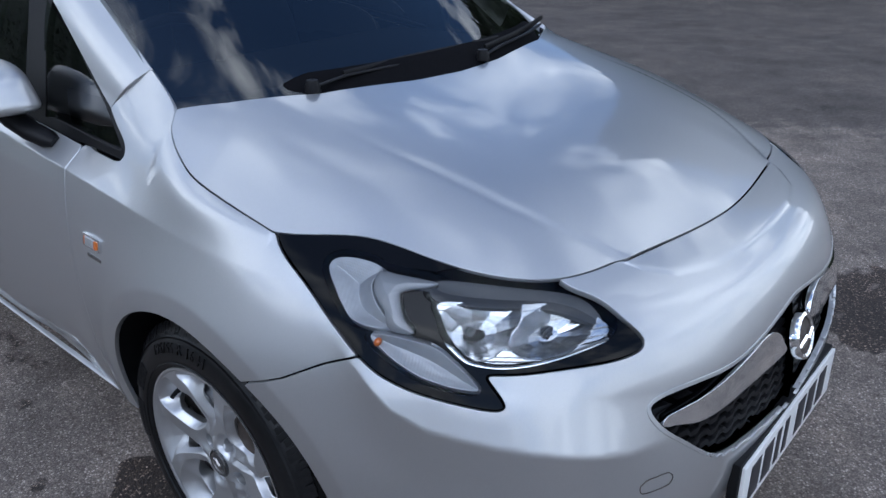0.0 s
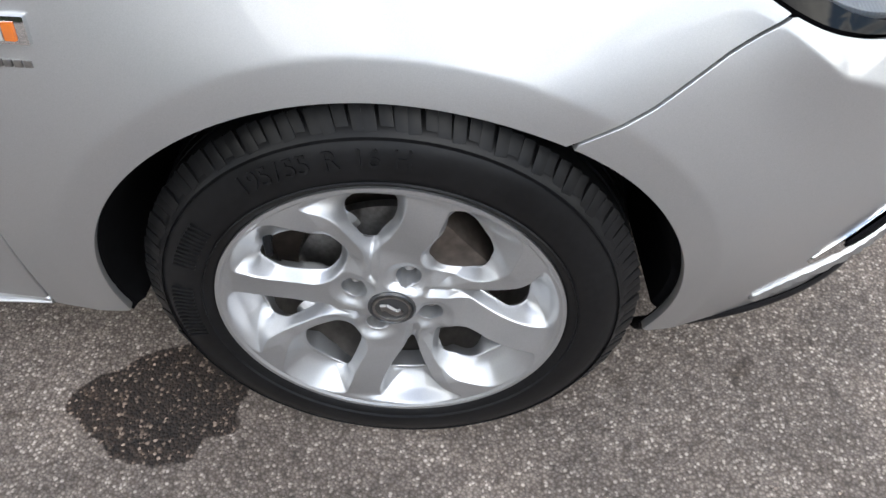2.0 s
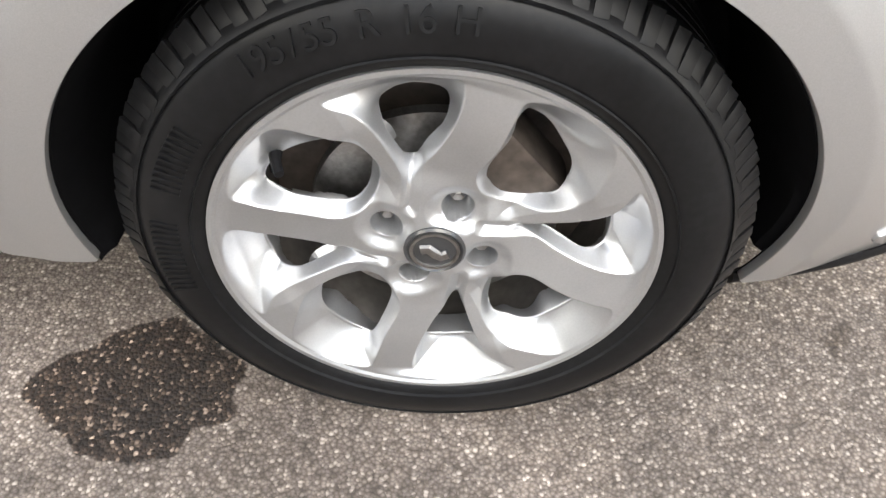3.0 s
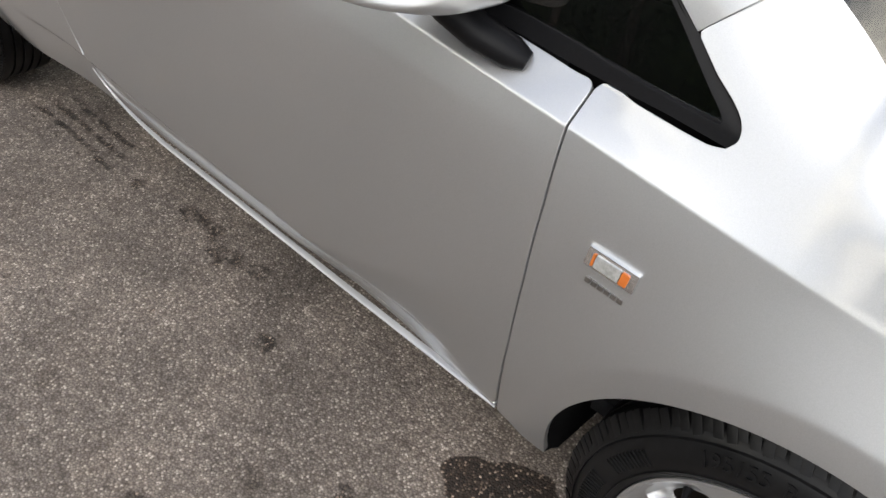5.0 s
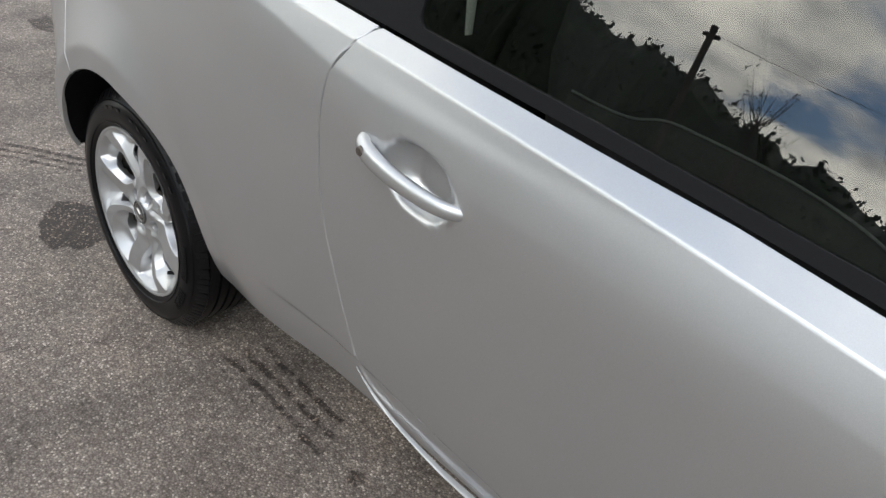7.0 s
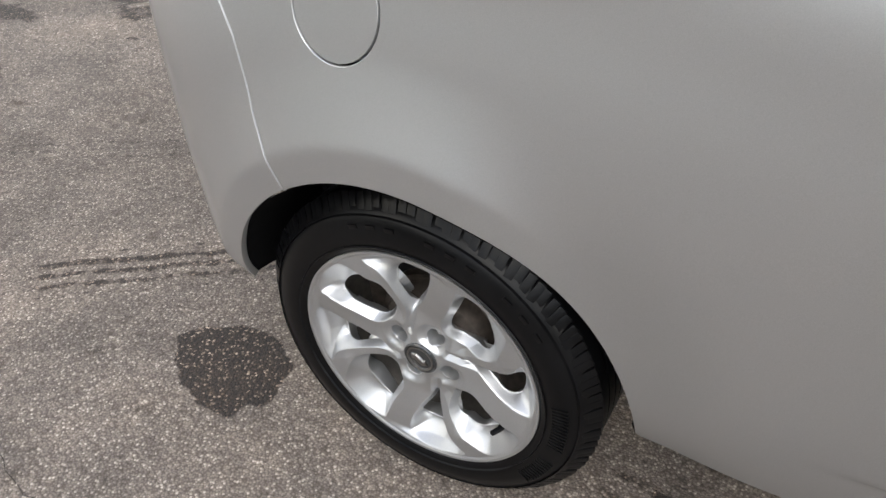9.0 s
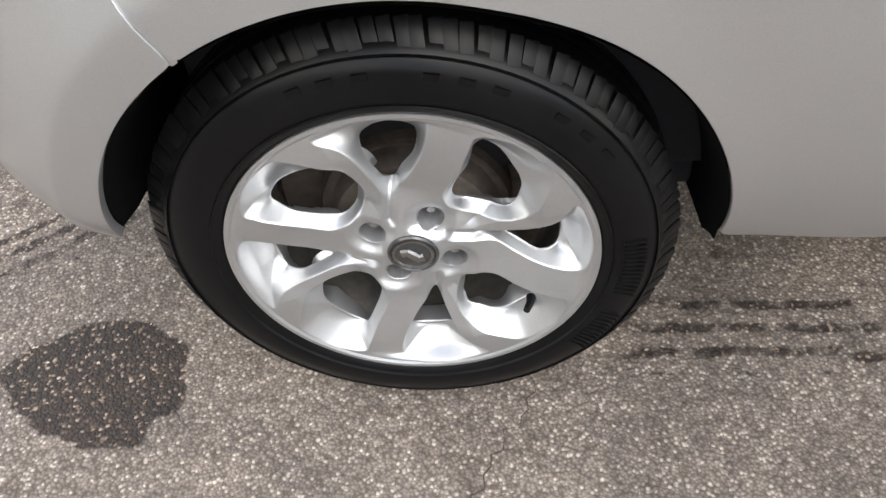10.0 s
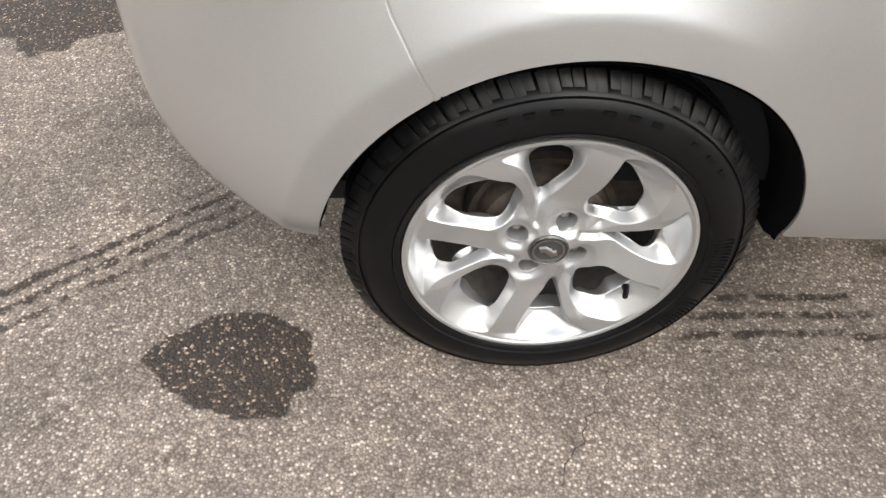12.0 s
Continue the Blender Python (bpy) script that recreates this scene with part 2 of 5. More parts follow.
def side_grid(ns=NS, nv=NV):
    s = np.linspace(0, 14, ns)
    rows = np.array([spline(wrapped(r), s + 2) for r in (SILL, LOWER, FLANK, UPPER, CREASE, BELT)])
    v = np.linspace(0, 5, nv)
    soft = spline(rows, v)
    low, high = spline(rows[:5], np.minimum(v, 4)), spline(rows[4:], np.maximum(v - 4, 0))
    hard = np.where((v < 4)[:, None, None], low, high)
    keep = smooth_step(.18, -.12, soft[..., 0])[..., None]
    g = soft * (1 - keep) + hard * keep
    # the corner below the windscreen
    foot = np.array(FOOT)
    fine = spline(foot, np.linspace(0, len(foot) - 1, 200))
    top = g[-1].copy()
    there = (top[:, 0] < .176) & (top[:, 0] > -.46)
    for k in (1, 2):
        top[there, k] = np.interp(-top[there, 0], -fine[:, 0], fine[:, k])
    up = np.linspace(0, 1, 26)[1:, None, None]
    swell = np.array([.1, -.8, .5]) * .010 * (np.sin(np.pi * up) * there[None, :, None])
    g = np.concatenate([g, g[-1][None] * (1 - up) + top[None] * up + swell + up * np.array([0, 0, 2e-4])])
    # space the upper rows evenly
    r0 = int(nv * .8) + 2
    for k in range(ns):
        col = g[r0:, k]
        run = np.r_[0, np.cumsum(np.linalg.norm(np.diff(col, axis=0), axis=1))]
        even = np.linspace(0, run[-1], len(col))
        w = smooth_step(-.42, -.32, g[r0, k, 0])
        g[r0:, k] = col * (1 - w) + w * np.stack([np.interp(even, run, col[:, a]) for a in range(3)], -1)
    for _ in range(12):
        g[r0 + 1:-1] += .25 * smooth_step(-.42, -.32, g[r0 + 1:-1, :, :1]) * (g[r0:-2] + g[r0 + 2:] - 2 * g[r0 + 1:-1])
    # ease the fold between shoulder and corner
    ease = (smooth_step(-.42, -.28, g[..., 0]) * smooth_step(.34, .20, g[..., 0]))[..., None]
    first = int(nv * .82)
    for _ in range(160):
        mid = (g[first - 1:-2] + g[first + 1:]) / 2
        g[first:-1] += .5 * ease[first:-1] * (mid - g[first:-1])
    x, z = g[..., 0], g[..., 2]
    # wheel arch lips: a flat band with a ramp above it
    for cx, cz, rx, rz in ARCHES:
        d = (np.hypot((x - cx) / rx, (z - cz) / rz) - 1) * (rx + rz) / 2
        proud, band, ramp, ease_out = (.015, .045, .125, 1.7) if cx > -1 else (.024, .052, .120, 1.6)
        fade = 1 if cx > -1 else 1 - 1.25 * smooth_step(cx + .06, cx + .30, x)
        g[..., 1] -= proud * fade * np.clip((band + ramp - d) / ramp, 0, 1) ** ease_out * (g[..., 1] < -.6)
    # front bumper: a crease below the headlamp, and the raised middle below the bonnet's edge
    q = unwrapped(g)
    way = np.stack([np.maximum(x - .1, 0) / .58, g[..., 1] / .64], -1)
    way /= np.linalg.norm(way, axis=-1, keepdims=True) + 1e-9
    fold = np.interp(q, [.33, .405, .47, .532, .63, .70, .868, 1.0], [.72, .675, .626, .601, .588, .578, .551, .545])
    lift = .014 * np.where(z > fold, np.clip(1 - (z - fold) / .080, 0, 1) ** 1.5, np.clip(1 - (fold - z) / .12, 0, 1) ** 1.8) * smooth_step(.34, .46, q) * smooth_step(1.0, .80, q)
    brow = np.interp(np.abs(g[..., 1]), [0, .06, .185, .28, .326, .36], [.752, .752, .753, .761, .775, .80])
    lift = lift + .010 * smooth_step(-.006, .008, z - brow) * smooth_step(.40, .37, np.abs(g[..., 1])) * (x > .5)
    g[..., :2] += lift[..., None] * way
    # rear shoulder: a ridge that rises from the door to the tail
    ridge = np.interp(-x, [1.2, 1.4, 1.564, 1.653, 1.718, 1.856, 2.025, 2.232, 2.6], [.925, .932, .939, .943, .950, .975, 1.002, 1.028, 1.05])
    crown = 1.01 + .06 * smooth_step(-1.5, -2.3, x)
    tent = np.where(z > ridge, np.clip((crown - z) / np.maximum(crown - ridge, .02), 0, 1), smooth_step(.14, 0, ridge - z))
    g[..., 1] -= .010 * tent * smooth_step(-1.15, -1.75, x) * smooth_step(-2.95, -2.6, x)
    # lower door blade: a hollow below a rising line
    line = .325 + .105 * np.clip((-.45 - x) / 1.25, 0, 1) ** 1.6
    span = smooth_step(-.50, -.95, x) * smooth_step(-1.98, -1.72, x)
    g[..., 1] += .015 * span * smooth_step(.008, -.012, z - line) * smooth_step(.25, .285, z)
    # soft fold below the shoulder, and the facet that widens towards the door's lower front corner
    fold = np.interp(-x, [.3, .82, 1.05, 1.2, 1.38, 1.7], [.80, .842, .862, .865, .872, .90])
    g[..., 1] -= .0050 * np.where(z > fold, np.clip(1 - (z - fold) / .075, 0, 1), smooth_step(.16, 0, fold - z)) * smooth_step(-.40, -.62, x) * smooth_step(-1.85, -1.45, x)
    edge = np.interp(-x, [.50, .585, .666, .765, .88, 1.0], [.500, .477, .450, .412, .372, .335])
    g[..., 1] += .013 * np.clip((edge - z) / .11, 0, 1) * smooth_step(-.50, -.72, x) * smooth_step(-1.08, -.82, x)
    # hollow behind the door handle
    d = (np.abs((x + 1.508) / .068) ** 2.6 + np.abs((z - .8525 + .10 * (x + 1.508)) / .053) ** 2.6) ** (1 / 2.6)
    g[..., 1] += .042 * smooth_step(1.02, .55, d)
    return g


def unwrapped(g):
    """For each vertex the length along the side: x behind 0.35, and past that the way round the front corner."""
    q = g[..., 0].copy()
    for k in range(g.shape[0]):
        row = g[k]
        i = int(np.argmax(row[:, 0] < .35))
        step = np.r_[0, np.cumsum(np.linalg.norm(np.diff(row[: i + 1, :2], axis=0), axis=1))]
        q[k, : i + 1] = .35 + step[-1] - step + (row[i, 0] - .35)
    return q


HOOD_EDGE = [(.678, 0, .782), (.648, -.28, .785), (.596, -.478, .79), (.46, -.577, .8145), (.322, -.627, .843), (.176, -.699, .838), (-.03, -.704, .886), (-.125, -.686, .937), (-.190, -.637, .995)]
HOOD_MID = [(.50, 0, .863), (.47, -.22, .865), (.42, -.38, .872), (.33, -.48, .898), (.22, -.545, .918), (.09, -.585, .943), (-.02, -.59, .967), (-.08, -.575, .982), (-.13, -.55, .995)]
HOOD_IN = [(.26, 0, .940), (.24, -.14, .940), (.21, -.24, .941), (.17, -.31, .944), (.11, -.36, .952), (.05, -.39, .964), (0, -.40, .977), (-.03, -.40, .984), (-.045, -.396, .990)]
HOOD_BACK = [(.01, 0, .985), (.01, -.02, .985), (.009, -.04, .985), (.008, -.06, .985), (.007, -.08, .985), (.006, -.10, .985), (.004, -.12, .985), (.003, -.14, .985), (.002, -.16, .985)]


def hood_grid(rim, ns=140, nv=60):
    """The bonnet; its edge lies on rim, the upper border of the sides."""
    s = np.linspace(0, 8, ns)
    rows = []
    for r in (HOOD_EDGE, HOOD_MID, HOOD_IN, HOOD_BACK):
        w = np.array(r, float)
        w = np.concatenate([(w[1:3] * np.array([1, -1, 1]))[::-1], w])
        rows.append(spline(w, s + 2))
    rim = rim[rim[:, 0] > -.192]
    fine = spline(rim, np.linspace(0, len(rim) - 1, 3000))
    rows[0] = np.array([fine[np.argmin(((fine - p) ** 2).sum(1))] for p in rows[0]])
    g = spline(np.array(rows), np.linspace(0, 3, nv))
    # one smooth crown, tied to the rim
    px, py = g[..., 0].ravel(), g[..., 1].ravel()
    basis = np.stack([px**i * py ** (2 * j) for i in range(4) for j in range(3) if i + 2 * j < 5], -1)
    c = np.linalg.lstsq(basis, g[..., 2].ravel(), rcond=None)[0]
    crown = (basis @ c).reshape(g.shape[:2])
    miss = g[0, :, 2] - crown[0]
    miss = np.convolve(np.r_[[miss[0]] * 3, miss, [miss[-1]] * 3], np.ones(7) / 7, "valid")
    inward = np.linspace(0, 1, nv)[:, None]
    free = crown + miss[None] * smooth_step(.5, 0, inward) + .008 * np.sin(np.pi * np.clip(inward * 1.4, 0, 1)) ** 2 * np.linspace(1, 0, ns)[None]
    g[1:, :, 2] = free[1:]
    # pressed line that runs back from the front corner towards the windscreen
    line = np.interp(g[..., 0], [.0, .144, .226, .351, .459, .554, .632], [-.462, -.456, -.450, -.432, -.413, -.379, -.341])
    d = g[..., 1] - line
    fade = smooth_step(.02, .40, g[..., 0])
    g[..., 2] += fade * (.0028 * smooth_step(-.010, .010, d) - .0028 * smooth_step(.015, .26, d) - .0012 * np.exp(-((d + .004) / .010) ** 2))
    return g
# ---- end body surface ----

# ---- tools ----
def part(name, me, mat, parent=None, label="", smooth=True):
    """Links a mesh or bmesh as one object under parent."""
    if isinstance(me, bmesh.types.BMesh):
        bm, me = me, bpy.data.meshes.new(name)
        bmesh.ops.recalc_face_normals(bm, faces=bm.faces)
        if smooth:
            for f in bm.faces:
                f.smooth = True
        bm.to_mesh(me)
        bm.free()
        if smooth:
            me.set_sharp_from_angle(angle=radians(35))
    ob = new(name, me)
    if mat is not None and not me.materials:
        me.materials.append(mat)
    ob.parent = parent
    if label:
        tagged(ob, label)
    return ob


def inside(poly, x, z):
    """Signed distance to a closed polygon: negative inside."""
    p = np.asarray(poly, float)
    q = np.roll(p, -1, axis=0)
    shape = np.shape(x)
    x, z = np.ravel(x)[:, None], np.ravel(z)[:, None]
    e = q - p
    wx, wz = x - p[:, 0], z - p[:, 1]
    t = np.clip((wx * e[:, 0] + wz * e[:, 1]) / (e**2).sum(1), 0, 1)
    d = np.sqrt(((wx - e[:, 0] * t) ** 2 + (wz - e[:, 1] * t) ** 2).min(1))
    up = (p[:, 1] <= z) & (q[:, 1] > z)
    down = (p[:, 1] > z) & (q[:, 1] <= z)
    left = e[:, 0] * wz - wx * e[:, 1]
    wind = (up & (left > 0)).sum(1) - (down & (left < 0)).sum(1)
    return np.where(wind != 0, -d, d).reshape(shape)


def rounded(poly, n=8):
    """The closed smooth curve through the corners of poly."""
    p = np.asarray(poly, float)
    k = len(p)
    ext = np.concatenate([p[-3:], p, p[:3]])
    return spline(ext, np.arange(k * n) / n + 3)


def grid_normals(g, outward):
    du = np.gradient(g, axis=1)
    dv = np.gradient(g, axis=0)
    n = np.cross(du, dv)
    n /= np.linalg.norm(n, axis=-1, keepdims=True) + 1e-12
    return n * np.sign((n * outward).sum(-1, keepdims=True).mean())


def sheet(name, g, n, sd=None, depth=0.012, lift=0.0, mirror=False, both=False, rim=0.0012):
    """A panel cut from the grid g (normals n) where sd < 0, with a folded edge of the given depth. mirror: the other side's; both: the two as one mesh."""
    nv, ns = g.shape[:2]
    g = g + n * np.asarray(lift, float)[..., None] if np.ndim(lift) else g + n * lift
    if sd is None:
        sd = -np.ones((nv, ns))
    verts, norms, faces, index = [], [], [], {}

    def put(key, p, m):
        if key not in index:
            index[key] = len(verts)
            verts.append(p)
            norms.append(m)
        return index[key]

    neg = sd < 0
    count = neg[:-1, :-1].astype(int) + neg[1:, :-1] + neg[:-1, 1:] + neg[1:, 1:]
    for a, b in zip(*np.nonzero(count)):
        ring = ((a, b), (a, b + 1), (a + 1, b + 1), (a + 1, b))
        face = []
        for k in range(4):
            p, q = ring[k], ring[(k + 1) % 4]
            if neg[p]:
                face.append(put(p, g[p], n[p]))
            if neg[p] != neg[q]:
                t = sd[p] / (sd[p] - sd[q])
                face.append(put((min(p, q), max(p, q)), g[p] + (g[q] - g[p]) * t, n[p] + (n[q] - n[p]) * t))
        if len(face) > 2:
            faces.append(face)
    v, m = np.array(verts), np.array(norms)
    m /= np.linalg.norm(m, axis=1, keepdims=True)
    if depth:
        edges = {}
        for f in faces:
            for i, j in zip(f, f[1:] + f[:1]):
                edges[(i, j)] = 1
        open_ = [(i, j) for i, j in edges if (j, i) not in edges and not (both and abs(v[i, 1]) < 1e-6 and abs(v[j, 1]) < 1e-6)]
        side = np.zeros_like(v)
        for i, j in open_:
            d = np.cross(v[j] - v[i], m[i])
            d /= np.linalg.norm(d) + 1e-12
            side[i] += d
            side[j] += d
        used = sorted({i for e in open_ for i in e})
        # make the fold point away from the panel
        flip = 1.0
        if used:
            centre = {}
            for f in faces:
                c = v[f].mean(0)
                for i in f:
                    centre.setdefault(i, []).append(c)
            votes = sum(np.dot(side[i], v[i] - np.mean(centre[i], axis=0)) for i in used)
            flip = 1.0 if votes >= 0 else -1.0
        extra_v, extra_m, low = [], [], {}
        for i in used:
            o = side[i] * flip
            o /= np.linalg.norm(o) + 1e-12
            for level, (down, out_, w) in enumerate(((0.0, 0.0, 0.0), (rim, rim * 0.6, 0.8), (depth, rim * 0.6, 1.0))):
                low[(i, level)] = len(v) + len(extra_v)
                extra_v.append(v[i] - m[i] * down + o * out_)
                k = m[i] * (1 - w) + o * w
                extra_m.append(k / (np.linalg.norm(k) + 1e-12))
        for i, j in open_:
            for level in (0, 1):
                faces.append([low[(j, level)], low[(i, level)], low[(i, level + 1)], low[(j, level + 1)]])
        if extra_v:
            v, m = np.concatenate([v, extra_v]), np.concatenate([m, extra_m])
    flipper = np.array([1, -1, 1])
    if both:
        k = len(v)
        faces = faces + [[i + k for i in f[::-1]] for f in faces]
        v, m = np.concatenate([v, v * flipper]), np.concatenate([m, m * flipper])
    elif mirror:
        faces = [f[::-1] for f in faces]
        v, m = v * flipper, m * flipper
    me = bpy.data.meshes.new(name)
    me.from_pydata(v.tolist(), [], faces)
    c = np.zeros(3)
    f = faces[len(faces) // 3]
    if np.dot(np.cross(v[f[1]] - v[f[0]], v[f[2]] - v[f[1]]), m[f[0]]) < 0:
        me.flip_normals()
    me.polygons.foreach_set("use_smooth", np.ones(len(me.polygons), bool))
    me.normals_split_custom_set_from_vertices(m.tolist())
    me.update()
    return me


def lathe(profile, seg=96, bm=None):
    """Turns a profile of (radius, y) about the y axis."""
    bm = bm or bmesh.new()
    rings = []
    for r, y in profile:
        rings.append([bm.verts.new((r * math.cos(2 * math.pi * k / seg), y, r * math.sin(2 * math.pi * k / seg))) for k in range(seg)])
    for a, b in zip(rings, rings[1:]):
        for k in range(seg):
            bm.faces.new((a[k], a[(k + 1) % seg], b[(k + 1) % seg], b[k]))
    return bm


def tube(points, radius, seg=10, taper=None, caps=True, flat=1.0):
    """A round bar along points."""
    bm = bmesh.new()
    pts = [Vector(p) for p in points]
    rings = []
    for i, p in enumerate(pts):
        d = (pts[min(i + 1, len(pts) - 1)] - pts[max(i - 1, 0)]).normalized()
        side = d.cross(Vector((0, 0, 1)))
        if side.length < 1e-4:
            side = Vector((1, 0, 0))
        side.normalize()
        up = side.cross(d)
        r = radius * (taper[i] if taper else 1.0)
        rings.append([bm.verts.new(p + side * (r * math.cos(2 * math.pi * k / seg)) + up * (r * flat * math.sin(2 * math.pi * k / seg))) for k in range(seg)])
    for a, b in zip(rings, rings[1:]):
        for k in range(seg):
            bm.faces.new((a[k], a[(k + 1) % seg], b[(k + 1) % seg], b[k]))
    if caps:
        bm.faces.new(rings[0][::-1])
        bm.faces.new(rings[-1])
    return bm


def box(lo, hi, bevel=0.004, bm=None):
    own = bmesh.new()
    bmesh.ops.create_cube(own, size=1)
    lo, hi = Vector(lo), Vector(hi)
    for v in own.verts:
        v.co = Vector([l + (h - l) * (c + 0.5) for l, h, c in zip(lo, hi, v.co)])
    if bevel:
        bmesh.ops.bevel(own, geom=own.edges[:], offset=bevel, segments=2, affect="EDGES", profile=0.7)
    if bm is None:
        return own
    me = bpy.data.meshes.new("tmp")
    own.to_mesh(me)
    own.free()
    bm.from_mesh(me)
    bpy.data.meshes.remove(me)
    return bm


def blob(size, seg=24, power=2.5):
    """A rounded block: a ball pulled towards a box."""
    bm = bmesh.new()
    bmesh.ops.create_uvsphere(bm, u_segments=seg, v_segments=seg // 2, radius=1)
    for v in bm.verts:
        k = sum(abs(c) ** power for c in v.co) ** (1 / power)
        v.co = Vector([c / k * s for c, s in zip(v.co, size)])
    return bm


def loose_pieces(me):
    """The unconnected pieces of a mesh, each as a bmesh of its own."""
    n = len(me.vertices)
    root = list(range(n))

    def find(i):
        while root[i] != i:
            root[i] = root[root[i]]
            i = root[i]
        return i

    co = [tuple(round(c, 5) for c in v.co) for v in me.vertices]
    first = {}
    for i, c in enumerate(co):
        root[find(i)] = find(first.setdefault(c, i))
    for p in me.polygons:
        for v in p.vertices[1:]:
            root[find(v)] = find(p.vertices[0])
    groups = {}
    for p in me.polygons:
        groups.setdefault(find(p.vertices[0]), []).append(p)
    made = []
    for polys in groups.values():
        bm, at = bmesh.new(), {}
        for p in polys:
            for v in p.vertices:
                if co[v] not in at:
                    at[co[v]] = bm.verts.new(me.vertices[v].co)
            corners = [at[co[v]] for v in p.vertices]
            if len(set(corners)) == len(corners) > 2 and not bm.faces.get(corners):
                bm.faces.new(corners)
        made.append(bm)
    return made

# ---- the ground ----
def ground_material():
    m = bpy.data.materials.new("worn tarmac")
    m.use_nodes = True
    nt = m.node_tree
    b = nt.nodes["Principled BSDF"]
    co = nt.nodes.new("ShaderNodeTexCoord")

    def tex(kind, scale, **values):
        n = nt.nodes.new(kind)
        n.inputs["Scale"].default_value = scale
        for key, value in values.items():
            n.inputs[key].default_value = value
        nt.links.new(co.outputs["Object"], n.inputs["Vector"])
        return n

    def ramp(src, stops):
        r = nt.nodes.new("ShaderNodeValToRGB")
        e = r.color_ramp.elements
        while len(e) < len(stops):
            e.new(0.5)
        for k, (at, c) in zip(e, stops):
            k.position, k.color = at, (*c, 1)
        nt.links.new(src, r.inputs[0])
        return r.outputs[0]

    def blend(kind, a, c, f=1.0):
        x = nt.nodes.new("ShaderNodeMix")
        x.data_type, x.blend_type = "RGBA", kind
        if isinstance(f, float):
            x.inputs["Factor"].default_value = f
        else:
            nt.links.new(f, x.inputs["Factor"])
        for slot, src in ((6, a), (7, c)):
            if isinstance(src, tuple):
                x.inputs[slot].default_value = (*src, 1)
            else:
                nt.links.new(src, x.inputs[slot])
        return x.outputs[2]

    stones = tex("ShaderNodeTexVoronoi", 205.0)
    stones.inputs["Randomness"].default_value = 1.0
    sep = nt.nodes.new("ShaderNodeSeparateColor")
    nt.links.new(stones.outputs["Color"], sep.inputs[0])
    chips = ramp(sep.outputs[0], [(0.0, (0.135, 0.115, 0.102)), (0.5, (0.172, 0.148, 0.132)), (0.85, (0.21, 0.183, 0.163)), (0.955, (0.39, 0.352, 0.318))])
    edge = ramp(stones.outputs["Distance"], [(0.25, (1.08, 1.08, 1.08)), (0.75, (0.52, 0.50, 0.48))])
    base = blend("MULTIPLY", chips, edge)
    fine = tex("ShaderNodeTexNoise", 45.0, Detail=6.0)
    base = blend("MULTIPLY", base, ramp(fine.outputs[0], [(0.3, (0.75, 0.74, 0.73)), (0.7, (1.25, 1.24, 1.22))]))
    wide = tex("ShaderNodeTexNoise", 1.3, Detail=8.0, Roughness=0.62)
    base = blend("MULTIPLY", base, ramp(wide.outputs[0], [(0.30, (0.62, 0.60, 0.58)), (0.5, (1, 1, 1)), (0.68, (1.36, 1.33, 1.29))]))
    mottle = tex("ShaderNodeTexNoise", 4.2, Detail=6.0, Roughness=0.6)
    base = blend("MULTIPLY", base, ramp(mottle.outputs[0], [(0.36, (0.80, 0.79, 0.78)), (0.64, (1.22, 1.20, 1.18))]))
    spots = tex("ShaderNodeTexNoise", 7.0, Detail=4.0)
    base = blend("MULTIPLY", base, ramp(spots.outputs[0], [(0.26, (0.45, 0.42, 0.38)), (0.36, (1, 1, 1))]))
    wet = nt.nodes.new("ShaderNodeAttribute")
    wet.attribute_name = "wet"
    wear = tex("ShaderNodeTexNoise", 26.0, Detail=5.0, Roughness=0.7)
    damp = nt.nodes.new("ShaderNodeMath")
    damp.operation = "MULTIPLY_ADD"
    nt.links.new(wear.outputs[0], damp.inputs[0])
    damp.inputs[1].default_value = 0.9
    nt.links.new(wet.outputs["Fac"], damp.inputs[2])
    dampf = ramp(damp.outputs[0], [(0.78, (0, 0, 0)), (0.95, (1, 1, 1))])
    dark = blend("MULTIPLY", base, ramp(sep.outputs[1], [(0.0, (0.06, 0.042, 0.031)), (0.55, (0.14, 0.104, 0.080)), (0.86, (0.25, 0.20, 0.165)), (0.93, (1.2, 1.08, 0.98))]))
    base = blend("MIX", base, dark, dampf)
    # the base colour is darker where this attribute is set
    patch = nt.nodes.new("ShaderNodeAttribute")
    patch.attribute_name = "far_dark"
    base = blend("MIX", base, blend("MULTIPLY", base, (0.36, 0.36, 0.38)), patch.outputs["Fac"])
    nt.links.new(base, b.inputs["Base Color"])
    r = nt.nodes.new("ShaderNodeMapRange")
    r.inputs["To Min"].default_value, r.inputs["To Max"].default_value = 0.88, 0.74
    nt.links.new(dampf, r.inputs["Value"])
    nt.links.new(r.outputs[0], b.inputs["Roughness"])
    bp = nt.nodes.new("ShaderNodeBump")
    bp.inputs["Strength"].default_value, bp.inputs["Distance"].default_value = 0.65, 0.003
    inv = nt.nodes.new("ShaderNodeMath")
    inv.operation = "MULTIPLY"
    inv.inputs[1].default_value = -1.0
    nt.links.new(stones.outputs["Distance"], inv.inputs[0])
    nt.links.new(inv.outputs[0], bp.inputs["Height"])
    nt.links.new(bp.outputs[0], b.inputs["Normal"])
    return m


def segment_distance(x, y, a, b):
    ax, ay, bx, by = *a, *b
    t = np.clip(((x - ax) * (bx - ax) + (y - ay) * (by - ay)) / ((bx - ax) ** 2 + (by - ay) ** 2), 0, 1)
    return np.hypot(x - ax - t * (bx - ax), y - ay - t * (by - ay)), t


